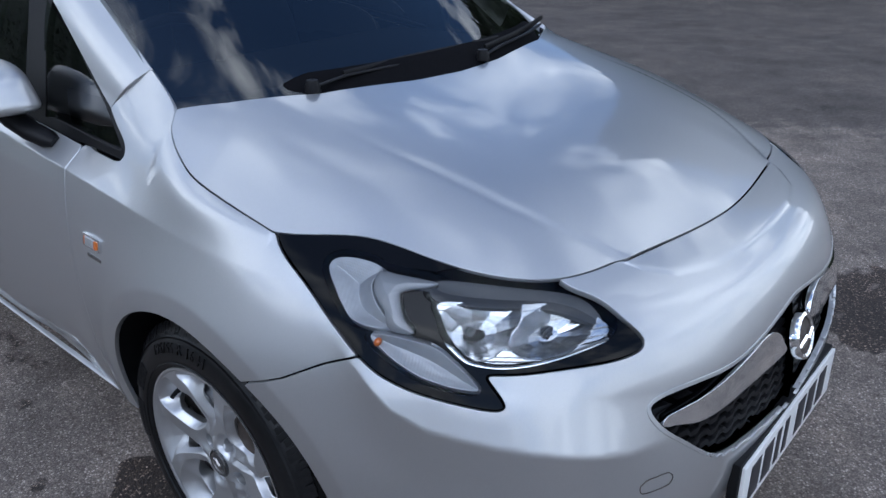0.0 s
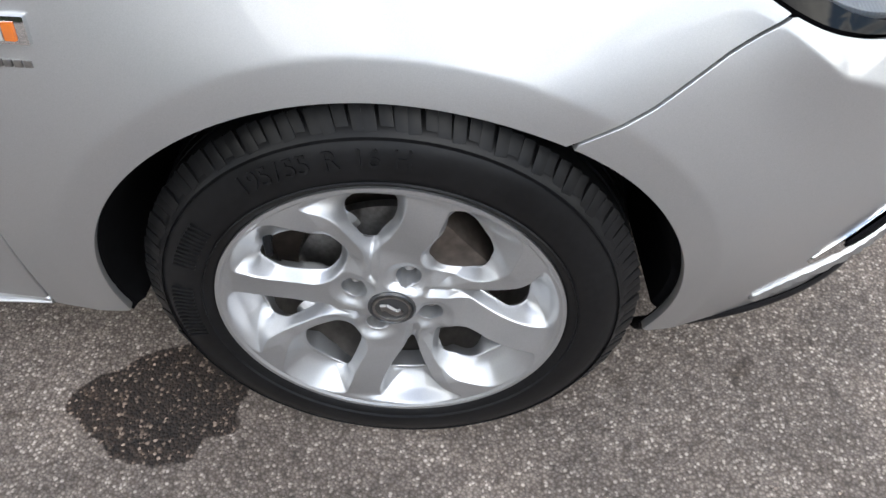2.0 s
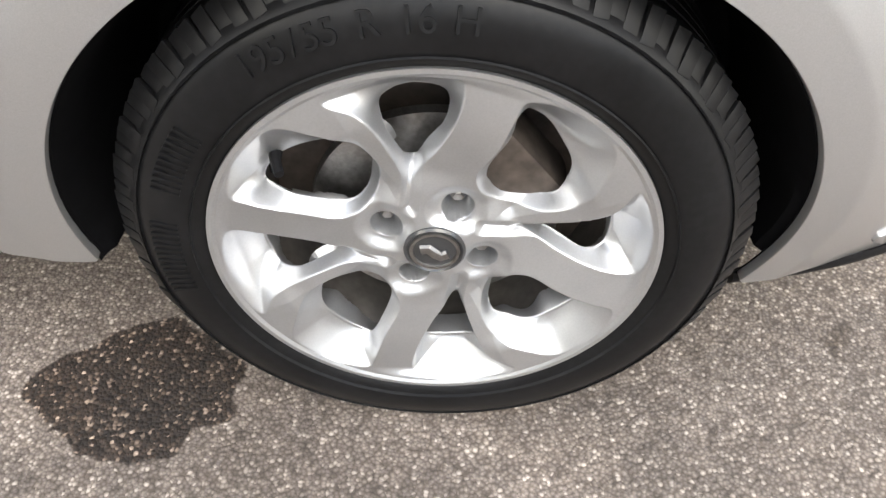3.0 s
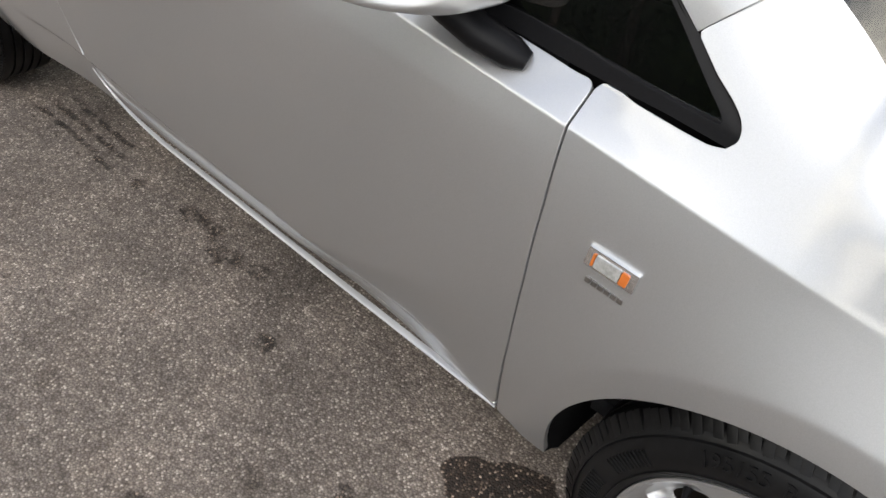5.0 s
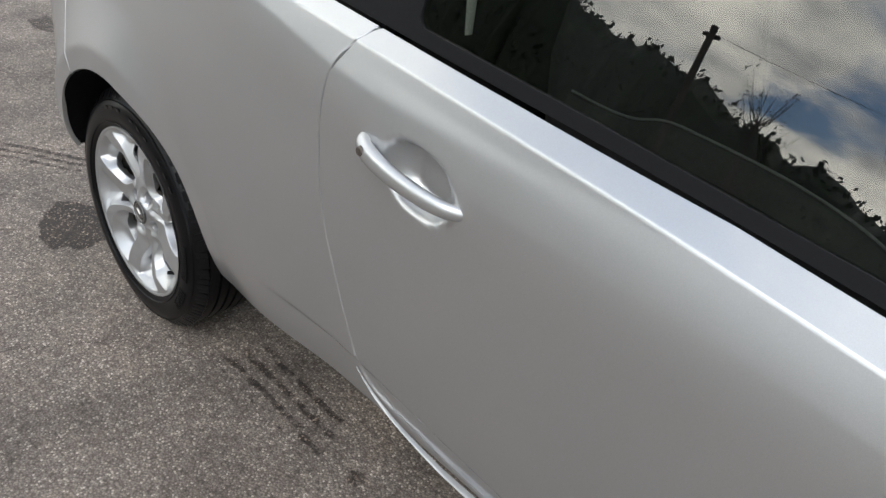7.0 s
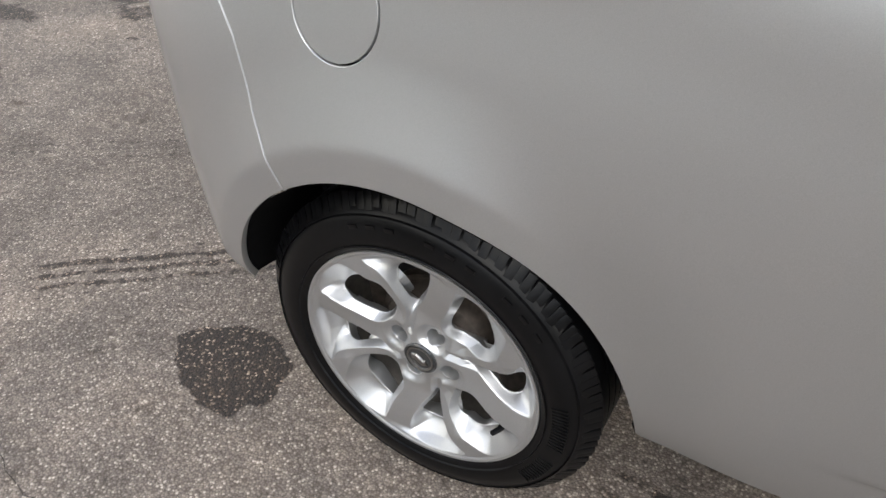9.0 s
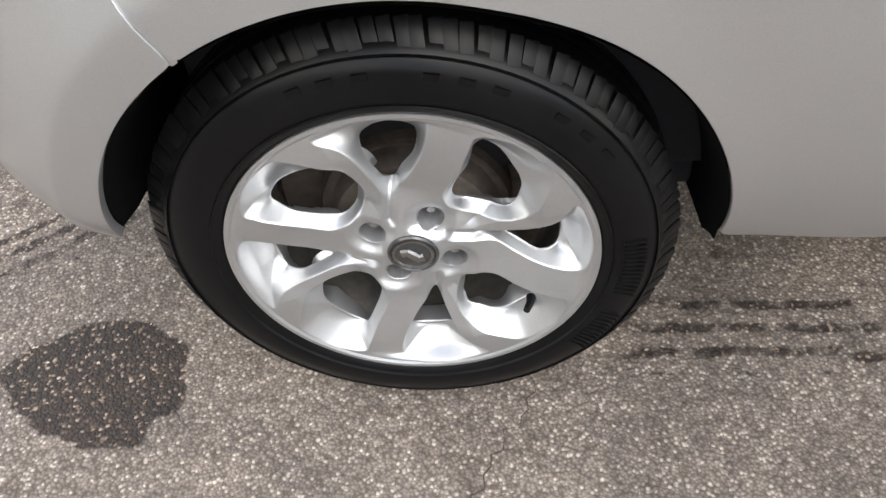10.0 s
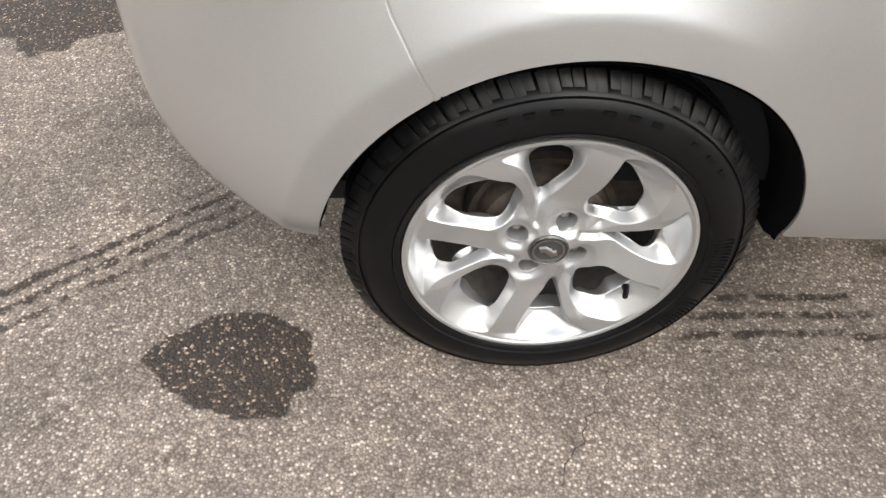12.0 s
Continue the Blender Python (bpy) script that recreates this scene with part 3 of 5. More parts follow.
def build_ground():
    """One sheet, fine near the car and coarse far off."""
    xs = np.concatenate([[-400, -120, -40, -15, -9], np.arange(-7, -4.8, .05), np.arange(-4.8, 1.6, 0.012), [1.7, 1.9, 2.2], [2.6, 3.2, 4, 6, 8, 20, 60, 150, 400]])
    ys = np.concatenate([[-400, -120, -40, -14, -6, -3, -2, -1.6], np.arange(-1.4, 0.1, 0.011), np.arange(.1, .4, .03), np.arange(.4, 4.2, .06), [5, 6, 9, 20, 60, 150, 400]])
    x, y = np.meshgrid(xs, ys)
    rnd = np.random.RandomState(5)
    wob = sum(a * np.sin(k * x + p) * np.sin(k * y * 1.3 + q) for a, k, p, q in zip((.016, .011, .007), (17, 31, 57), rnd.rand(3) * 6, rnd.rand(3) * 6))
    wet = np.zeros_like(x)
    for cx, cy, rx, ry in ((-.395, -.745, .135, .102), (-3.022, -.758, .150, .110)):
        d = np.hypot((x - cx) / rx, (y - cy) / ry) + wob * 9
        wet = np.maximum(wet, .66 * smooth_step(1.10, .92, d))
    # tyre prints: four ribs each with cross breaks
    for a, b, width, deep in (((-2.30, -.665), (-1.64, -.672), .165, .52), ((-3.75, -.83), (-2.93, -.245), .165, .54), ((-4.6, -.62), (-3.6, -.02), .16, .40), ((.25, -.88), (1.5, -1.0), .18, .34)):
        along, across = np.array(b) - np.array(a), None
        length = np.hypot(*along)
        along = along / length
        u = (x - a[0]) * along[0] + (y - a[1]) * along[1]
        across = -(x - a[0]) * along[1] + (y - a[1]) * along[0] + wob * .35
        ribs = smooth_step(-.25, .35, np.cos(across / width * 2 * math.pi * 3.6))
        cross = smooth_step(-.95, -.5, np.cos((u + .5 * np.abs(across)) * 2 * math.pi / .042))
        fade = smooth_step(0, .12, u) * smooth_step(length, length - .25, u) * smooth_step(width * .56, width * .50, np.abs(across))
        wet = np.maximum(wet, deep * (.40 + .60 * ribs * (.78 + .22 * cross)) * fade * np.clip(.93 + 5 * wob, .5, 1.05))
    # oil blotches between the wheels
    for cx, cy, rx, ry in ((-1.52, -.675, .11, .055), (-1.36, -.690, .13, .060), (-1.22, -.68, .07, .04), (-1.70, -.70, .05, .03)):
        d = np.hypot((x - cx) / rx, (y - cy) / ry) + wob * 20
        wet = np.maximum(wet, .43 * smooth_step(1.15, .35, d))
    for cx, cy, rx, ry in ((-5.85, .33, .42, .17), (-5.35, .33, .25, .06), (-4.95, -.10, .16, .07), (-4.2, .95, .95, .50), (-3.70, .50, .27, .25), (1.0, 1.42, .52, .40)):
        d = np.hypot((x - cx) / rx, (y - cy) / ry) + wob * 14
        wet = np.maximum(wet, .62 * smooth_step(1.15, .85, d))
    for cx, cy, r in ((-1.285, -.928, .018), (-1.04, -.81, .03), (-.89, -1.214, .035), (-.635, -.933, .025), (-1.04, -.806, .02), (-1.6, -1.1, .02)):
        wet = np.maximum(wet, .5 * smooth_step(r * 1.5, r * .6, np.hypot(x - cx, y - cy) + wob * .6))
    # the tarmac turns darker past a slanting line on the far side
    far_dark = smooth_step(3.35, 3.75, y - .25 * (x + .3) + wob * 10) * .8 
    z = 0 * x
    nv, ns = x.shape
    me = bpy.data.meshes.new("ground")
    faces = [(a * ns + b, a * ns + b + 1, (a + 1) * ns + b + 1, (a + 1) * ns + b) for a in range(nv - 1) for b in range(ns - 1)]
    me.from_pydata(np.stack([x, y, z], -1).reshape(-1, 3).tolist(), [], faces)
    at = me.attributes.new("wet", "FLOAT", "POINT")
    at.data.foreach_set("value", wet.ravel().astype(np.float32))
    at = me.attributes.new("far_dark", "FLOAT", "POINT")
    at.data.foreach_set("value", np.clip(far_dark, 0, 1).ravel().astype(np.float32))
    ob = part("ground", me, ground_material())
    tagged(ob, "worn grey-brown tarmac with pale chippings and damp stains", "ground", kind="structure")


build_ground()
CRACK = material("tarmac crack", (0.035, 0.03, 0.026), rough=0.95, grain=0.3, scale=80)


def ground_crack(points, seed):
    """A thin dark crack that wanders through points on the tarmac."""
    rnd = random.Random(seed)
    line = spline(np.array(points), np.linspace(0, len(points) - 1, 40))
    bm = bmesh.new()
    prev = None
    for n, (x, y) in enumerate(line):
        d = line[min(n + 1, 39)] - line[max(n - 1, 0)]
        d = np.array([-d[1], d[0]]) / (np.linalg.norm(d) + 1e-9)
        w = rnd.uniform(.0003, .0013)
        o = rnd.gauss(0, .006)
        pair_ = [bm.verts.new((x + d[0] * (o + k * w), y + d[1] * (o + k * w), .0012)) for k in (1, -1)]
        if prev:
            bm.faces.new((prev[0], prev[1], pair_[1], pair_[0]))
        prev = pair_
    tagged(part("crack", bm, CRACK), "thin dark crack in the worn tarmac", "crack", kind="structure")


ground_crack([(-2.58, -1.25), (-2.53, -1.10), (-2.50, -1.03), (-2.44, -.92), (-2.38, -.82), (-2.33, -.70)], 1)
ground_crack([(-3.3, -1.15), (-2.95, -1.22), (-2.62, -1.18), (-2.50, -1.03)], 2)

# ---- the car: body panels ----
car = new("car")
tagged(car, "silver three-door hatchback parked on worn tarmac", "car")
SIDE = side_grid()
SIDE_N = grid_normals(SIDE, np.array([0, -1, 0]))
SIDE_Q, SIDE_Z = unwrapped(SIDE), SIDE[..., 2]
FRONT_ARCH, REAR_ARCH = ARCHES
LAMP = rounded([(.180, .839), (.205, .90), (.45, .90), (.575, .83), (.655, .785), (.74, .763), (.815, .733), (.858, .700), (.80, .691), (.727, .692), (.640, .688), (.613, .680), (.650, .644), (.59, .643), (.505, .655), (.422, .684), (.345, .731), (.27, .783)], 6)
DOOR_FRONT = [(-.470, .20), (-.452, .472), (-.446, .617), (-.446, .742), (-.450, .85), (-.449, .92), (-.46, 1.3)]
DOOR_REAR = [(-1.645, 1.06), (-1.688, .996), (-1.722, .941), (-1.736, .849), (-1.733, .757), (-1.715, .666), (-1.680, .559), (-1.640, .440)]
DOOR_FOOT = [(-1.56, .350), (-1.45, .318), (-1.2, .303), (-.9, .293), (-.6, .284), (-.468, .279)]
SEAM = [(.50, 1.3), (.50, .75), (.396, .691), (.341, .668), (.274, .631), (.194, .601), (.10, .54), (.10, .10)]
REAR_SEAM = [(-2.60, .10), (-2.60, .50), (-2.681, .605), (-2.704, .645), (-2.739, .714), (-2.771, .818), (-2.80, .87), (-2.86, .89)]
GRILLE = rounded([(.895, .613), (1.02, .622), (1.20, .628), (1.50, .628), (1.50, .418), (1.36, .418), (1.13, .452), (1.03, .490), (.96, .545)], 6)


def arch(a):
    return (np.hypot((SIDE[..., 0] - a[0]) / a[2], (SIDE_Z - a[1]) / a[3]) - 1) * (a[2] + a[3]) / 2 + 9 * (SIDE[..., 1] > -.6)


def lower_arch(a, r=.006):
    """The arch's cut, rounded where it meets the lower edge."""
    u, v = -arch(a), SIDE_Z[:1] - SIDE_Z
    corner = np.hypot(np.maximum(u + r, 0), np.maximum(v + r, 0)) - r
    return np.where((u > -r) & (v > -r), corner, np.maximum(u, v - .001))


def region(poly):
    return inside(poly, SIDE_Q, SIDE_Z)


GAP = 0.0025
# distance below the upper rim of the side, and the line that the side windows start from
reach = np.cumsum(np.linalg.norm(np.diff(SIDE[::-1], axis=0), axis=-1), axis=0)[::-1]
reach = np.concatenate([reach, np.zeros((1, NS))])
WINDOW_LINE = [(-4, 1.02), (-4, 1.6), (-.24, 1.6), (-.285, 1.052), (-.366, .970), (-.326, .941), (-.299, .926), (-.284, .916), (-.2745, .905), (-.272, .893), (-.281, .8825), (-.300, .8795), (-.33, .8805), (-.48, .8885), (-.79, .925), (-1.1, .966), (-1.4, .994), (-1.7, 1.0195), (-2.0, 1.044), (-2.2, 1.0575), (-2.69, 1.0745), (-2.9, 1.0695), (-3.0, 1.06)]
glazed = np.where(SIDE[..., 0] < .3, inside(WINDOW_LINE, SIDE[..., 0], SIDE_Z), 9.0)
edge_cut = np.maximum(GAP * .8 - reach, -glazed)
fender_sd = np.maximum.reduce([region([*DOOR_FRONT, *SEAM]), -region(LAMP), lower_arch(FRONT_ARCH), edge_cut - GAP]) + GAP
door_sd = np.maximum(region([*DOOR_FRONT[1:], *DOOR_REAR, *DOOR_FOOT]), -glazed)
FLAP = (-2.597, .884, .070)
flap_d = np.hypot(SIDE[..., 0] - FLAP[0], SIDE_Z - FLAP[1]) - FLAP[2]
lamp_back = np.maximum.reduce([SIDE[..., 0] + 2.815 + .25 * (SIDE_Z - .89), .893 - SIDE_Z, SIDE[..., 1] + .50])
bumper_back = region([*REAR_SEAM, (-4, .89), (-4, .10)])
quarter_sd = np.maximum.reduce([region([(-.473, .10), (-.455, .5), (-.60, 1.3), (-4, 1.3), (-4, .89), *REAR_SEAM[::-1]]), -region([*DOOR_FRONT[1:], *DOOR_REAR, *DOOR_FOOT]), lower_arch(REAR_ARCH), -flap_d - .002, -lamp_back, lower_arch(FRONT_ARCH), -glazed]) + GAP
bumper_front = np.maximum.reduce([region([*SEAM, (2, .10), (2, 1.3)]), -region(LAMP), lower_arch(FRONT_ARCH), -region(GRILLE), edge_cut - GAP]) + GAP


def pair(name, sd, mat, label="", **how):
    """The panel on both sides of the car."""
    made = []
    for mirror in (False, True):
        made.append(part(name, sheet(name, SIDE, SIDE_N, sd, mirror=mirror, **how), mat, car, label))
    return made


pair("fender", fender_sd, PAINT)
doors = pair("door", door_sd + GAP, PAINT, rim=.0026)
pair("rear_quarter_panel", quarter_sd, PAINT, rim=.0026)
pair("fuel_flap", flap_d + .0042, PAINT)[1].parent = car
pair("tail_lamp", lamp_back + GAP, RED, "red rear lamp lens")
part("front_bumper", sheet("front_bumper", SIDE, SIDE_N, bumper_front, both=True), PAINT, car)
part("rear_bumper", sheet("rear_bumper", SIDE, SIDE_N, np.maximum(bumper_back, lower_arch(REAR_ARCH)) + GAP, both=True), PAINT, car)
inner = np.maximum.reduce([-arch(FRONT_ARCH), -arch(REAR_ARCH), -region(LAMP) + .004, -region(GRILLE), .02 - reach, -glazed])
part("inner_shell", sheet("inner_shell", SIDE, SIDE_N, inner, depth=0, lift=-.013, both=True), SHELL, car, "black underseal behind the panels")
jamb = np.full(SIDE_Q.shape, 9.0)
for a, b in zip(DOOR_REAR[:-1], DOOR_REAR[1:]):
    jamb = np.minimum(jamb, segment_distance(SIDE_Q, SIDE_Z, a, b)[0])
pair("door_jamb", np.maximum(jamb - .009, -glazed), SHELL, lift=-.0080, depth=0)
door_seam = spline(np.array(DOOR_REAR), np.linspace(0, len(DOOR_REAR) - 1, 60))
seam_flat = np.stack([SIDE_Q.ravel(), SIDE_Z.ravel()], -1)
seam_at = [int(np.argmin(((seam_flat - p) ** 2).sum(1) + 9 * (SIDE[..., 1].ravel() > -.6))) for p in door_seam]
seam_y = np.convolve(np.pad(SIDE[..., 1].ravel()[seam_at], 4, mode="edge"), np.ones(9) / 9, "valid")
# bead added in the gap; its round shape gives the seam a bright highlight
for k in (1, -1):
    part("door_edge", tube([(x, k * (y + .0006), z) for (x, z), y in zip(door_seam, seam_y) if z < 1.0], .0022, 8), PAINT, car, "bead of paint added in the door gap to catch the light")
jamb = np.full(SIDE_Q.shape, 9.0)
for a, b in zip(REAR_SEAM[1:-2], REAR_SEAM[2:-1]):
    jamb = np.minimum(jamb, segment_distance(SIDE_Q, SIDE_Z, a, b)[0])
pair("bumper_joint", np.maximum(jamb - .009, -arch(REAR_ARCH)), PAINT, lift=-.0030, depth=0)
HOOD = hood_grid(SIDE[-1])
HOOD_N = grid_normals(HOOD, np.array([0, 0, 1]))
hood_in = np.concatenate([np.zeros((1, 140)), np.cumsum(np.linalg.norm(np.diff(HOOD, axis=0), axis=-1), axis=0)])
cowl_x = np.interp(-HOOD[..., 1], [0, .15, .396, .555, .637], [.005, -.004, -.050, -.135, -.190])
part("bonnet", sheet("bonnet", HOOD, HOOD_N, np.maximum(.0026 - hood_in, cowl_x + .016 - HOOD[..., 0]), both=True, depth=.014, lift=0), PAINT, car)

# ---- upper body ----
PILLAR_IN = [(-.285, -.618, 1.050), (-.36, -.606, 1.092), (-.52, -.583, 1.187), (-.70, -.560, 1.288), (-.97, -.535, 1.42)]
PILLAR_OUT = [(-.368, -.677, .970), (-.43, -.668, 1.018), (-.54, -.650, 1.103), (-.70, -.624, 1.215), (-.95, -.598, 1.385)]
RAIL = [(-.258, -.6985, .902), *PILLAR_OUT, (-1.30, -.618, 1.425), (-1.75, -.632, 1.435), (-2.2, -.622, 1.415), (-2.6, -.605, 1.35), (-2.9, -.615, 1.20), (-3.0, -.61, 1.10)]
SHELF = [(-.258, -.7120, .876), (-.345, -.7135, .884), (-.42, -.7135, .887), (-.54, -.7145, .8945), (-.70, -.7185, .913), (-.95, -.730, .947), (-1.30, -.744, .985), (-1.75, -.756, 1.024), (-2.2, -.742, 1.058), (-2.6, -.709, 1.073), (-2.85, -.675, 1.072), (-2.95, -.645, 1.066)]


def strip(*rows, ns=80, nv=24):
    s = np.linspace(0, len(rows[0]) - 1, ns)
    r = np.array([spline(q, s) for q in rows])
    return spline(r, np.linspace(0, len(rows) - 1, nv))


def bulged(a, b, amount, way):
    return (np.array(a, float) + np.array(b, float)) / 2 + amount * np.array(way, float)


def both_sides(name, g, n, sd, mat, label="", **how):
    return [part(name, sheet(name, g, n, sd, mirror=k, **how), mat, car, label) for k in (False, True)]


PILLAR = strip(PILLAR_OUT, bulged(PILLAR_OUT, PILLAR_IN, .012, (.25, -.8, .5)), PILLAR_IN)
PILLAR_N = grid_normals(PILLAR, np.array([0, -1, .6]))
both_sides("windscreen_pillar", PILLAR, PILLAR_N, None, PAINT)
WALL = strip(SHELF, bulged(SHELF, RAIL, .005, (0, -1, 0)), RAIL, ns=220, nv=70)
WALL_N = grid_normals(WALL, np.array([0, -1, .3]))
WX, WZ = WALL[..., 0], WALL[..., 2]
quarter_glass = inside(rounded([(-.300, .898), (-.312, .915), (-.395, .980), (-.60, 1.152), (-.635, 1.165), (-.640, 1.10), (-.625, .935), (-.61, .921), (-.45, .908), (-.345, .899)], 5), WX, WZ)
door_glass = inside([(-.715, .936), (-.72, 1.10), (-.735, 1.235), (-.80, 1.285), (-.96, 1.36), (-1.3, 1.40), (-1.60, 1.41), (-1.615, 1.033), (-1.3, 1.004), (-.95, .967)], WX, WZ)
rear_glass = inside([(-1.735, 1.046), (-1.725, 1.41), (-2.2, 1.39), (-2.38, 1.33), (-2.48, 1.15), (-2.45, 1.09), (-2.2, 1.076)], WX, WZ)
frame_in = inside([(-.20, .80), (-.20, .87), (-.258, .895), (-.270, .918), (-.32, .946), (-.368, .9725), (-.545, 1.105), (-.645, 1.176), (-.80, 1.31), (-.97, 1.385), (-1.3, 1.412), (-1.8, 1.424), (-2.2, 1.405), (-2.42, 1.34), (-2.53, 1.14), (-2.50, 1.065), (-2.2, .9), (-1.2, .8)], WX, WZ)
both_sides("roof_rail", WALL, WALL_N, np.maximum(-frame_in + .001, WX + .72), PAINT)
both_sides("window_frame", WALL, WALL_N, np.maximum.reduce([frame_in + .001, -quarter_glass, -door_glass, -rear_glass]), TRIM, "black rubber and plastic window surround", lift=-.002, depth=.016)


def pane_grid(sd):
    """The wall's surface eased to one smooth curved pane."""
    near = np.minimum(door_glass, quarter_glass) < .02 if sd is not rear_glass else sd < .03
    fit = lambda x, z: np.stack([np.ones_like(x), x, z, x * x, z * z, x * z], -1)
    c = np.linalg.lstsq(fit(WX[near], WZ[near]), WALL[..., 1][near], rcond=None)[0]
    g = WALL.copy()
    g[..., 1] = fit(WX, WZ) @ c - (.05 * (WZ - .99) if sd is quarter_glass else 0)
    if sd is door_glass:
        # the pane twists inwards towards its rear edge
        g[..., 1] += .0052 * np.log1p(np.exp((-1.05 - WX) / .1)) * (WZ - 1.02)
    return g


for name, sd, mat in (("quarter_light", quarter_glass, GLASS), ("door_window", door_glass, GLASS), ("rear_side_window", rear_glass, TINT)):
    GLAZE = pane_grid(sd)
    for ob in both_sides(name, GLAZE, grid_normals(GLAZE, np.array([0, -1, .3])), sd - .006, mat, "side window glass reflecting sky and trees", lift=-.007, depth=0):
        ob.visible_shadow = False
COWL = [(.005, 0, .972), (-.004, -.15, .973), (-.050, -.396, .976), (-.135, -.555, .981), (-.190, -.637, .987)]
HEADER = [(-.88, 0, 1.462), (-.885, -.15, 1.460), (-.905, -.32, 1.450), (-.94, -.46, 1.435), (-.965, -.538, 1.42)]
mid = bulged(COWL, HEADER, .035, (.5, 0, .85))
mid[-1] = (-.50, -.595, 1.175)
mid[-2] = mid[-2] * .5 + np.array((-.47, -.53, 1.19)) * .5
SCREEN = strip(COWL, mid, HEADER, ns=60, nv=60)
SCREEN_N = grid_normals(SCREEN, np.array([1, 0, 1]))
ws = part("windscreen", sheet("windscreen", SCREEN, SCREEN_N, None, both=True, depth=0, lift=-.004), GLASS, car, "windscreen glass reflecting clouds")
ws.visible_shadow = False
edge_s = np.linspace(0, 1, 60)[None, :] * np.ones((60, 1))
edge_v = np.linspace(0, 1, 60)[:, None] * np.ones((1, 60))
part("windscreen_border", sheet("windscreen_border", SCREEN, SCREEN_N, np.minimum(np.minimum(edge_v - .055, .975 - edge_s), .95 - edge_v), both=True, depth=0, lift=-.0075), TRIM, car, "black windscreen border")
ROOF_BACK = [(-2.70, 0, 1.43), (-2.70, -.15, 1.428), (-2.69, -.32, 1.415), (-2.66, -.46, 1.385), (-2.62, -.60, 1.345)]
ROOF = strip(HEADER, [(-1.3, 0, 1.485), (-1.3, -.16, 1.484), (-1.3, -.34, 1.476), (-1.3, -.50, 1.458), (-1.3, -.618, 1.424)], [(-2.0, 0, 1.48), (-2.0, -.16, 1.478), (-2.0, -.33, 1.468), (-2.0, -.50, 1.452), (-2.0, -.628, 1.424)], ROOF_BACK, ns=40, nv=60)
part("roof", sheet("roof", ROOF, grid_normals(ROOF, np.array([0, 0, 1])), None, both=True), PAINT, car)
TAIL_FOOT = [(-3.085, 0, 1.05), (-3.08, -.16, 1.05), (-3.07, -.34, 1.05), (-3.045, -.47, 1.055), (-2.97, -.60, 1.066)]
TAIL = strip(ROOF_BACK, bulged(ROOF_BACK, TAIL_FOOT, .03, (-.8, 0, .5)), TAIL_FOOT, ns=40, nv=40)
TAIL_N = grid_normals(TAIL, np.array([-1, 0, .4]))
ts = np.linspace(0, 1, 40)[None, :] * np.ones((40, 1))
tv = np.linspace(0, 1, 40)[:, None] * np.ones((1, 40))
pane = np.maximum.reduce([ts - .82, .16 - tv, tv - .9])
part("tailgate", sheet("tailgate", TAIL, TAIL_N, -pane, both=True), PAINT, car)
rw = part("rear_window", sheet("rear_window", TAIL, TAIL_N, pane - .004, both=True, depth=0, lift=-.006), TINT, car)
rw.visible_shadow = False


outer_side = SIDE[(SIDE[..., 1] < -.6) & (SIDE_Z < .75)]


def side_y(x, z):
    """How far out the body's side lies at a place seen from the side."""
    return outer_side[np.argmin((outer_side[:, 0] - x) ** 2 + (outer_side[:, 2] - z) ** 2), 1]


def liner(cx, cz, low, high, wide, across):
    """The black half tunnel over a wheel; its outer edge follows the body."""
    bm = bmesh.new()
    rings = []
    for r, y in ((.3650, .005), (.362, .016), (.354, -.74), (.34, -.52), (.30, -.50), (.05, -.50)):
        ring = []
        for a in np.linspace(radians(low), radians(high), 60):
            px, pz = cx + across * wide * r * math.cos(a), cz + wide * r * math.sin(a)
            edge = side_y(px, pz)
            ring.append(bm.verts.new((px, edge + y if y > 0 else max(y, edge + .025), pz)))
        rings.append(ring)
    for a, b in zip(rings, rings[1:]):
        for k in range(59):
            bm.faces.new((a[k], a[k + 1], b[k + 1], b[k]))
    return bm


for cx, cz, low, high, wide, across in ((.001, .310, -11, 188, .950, 1.045), (-2.503, .320, -4, 174, .948, 1.014)):
    for k in (1, -1):
        bm = liner(cx, cz, low, high, wide, across)
        for v in bm.verts:
            v.co.y *= k
        part("wheel_arch_liner", bm, SHELL, car)
part("floor_pan", box((-2.95, -.50, .19), (.62, .50, .27), .02), SHELL, car)

# ---- wheels ----
# the wheel's inside, darker and browner than its face
BARREL = material("wheel barrel with brake dust", (0.13, 0.12, 0.11), rough=0.5, metal=0.5, grain=0.2, scale=60, stain=0.3, stain_scale=8)

CAP = material("dark grey cap lacquer", (0.030, 0.031, 0.033), rough=0.3, coat=0.6, grain=0.1, scale=200)


def polar(pts):
    return [(r * math.cos(radians(a)), r * math.sin(radians(a))) for r, a in pts]


# openings at the back, and the wider outlines at the front from which their walls slope down: (radius, degrees)
BIG_HOLE = [(.177, 63.5), (.160, 63), (.130, 62.5), (.100, 60), (.088, 48), (.100, 36), (.120, 28), (.140, 29.5), (.158, 36), (.170, 44), (.178, 53), (.180, 59)]
BIG_FRONT = [(.204, 66), (.190, 67), (.164, 66.5), (.130, 66.5), (.099, 66), (.082, 48), (.094, 32), (.109, 26), (.128, 24), (.157, 26.5), (.184, 33.5), (.207, 39.5), (.2120, 48), (.2120, 58)]
VEE_HOLE = [(.174, 14), (.178, 8), (.178, 2), (.173, -4.5), (.157, -5.5), (.135, -2), (.113, 4.5), (.0965, 10.5), (.109, 14), (.130, 15), (.150, 15.5), (.165, 15.5)]
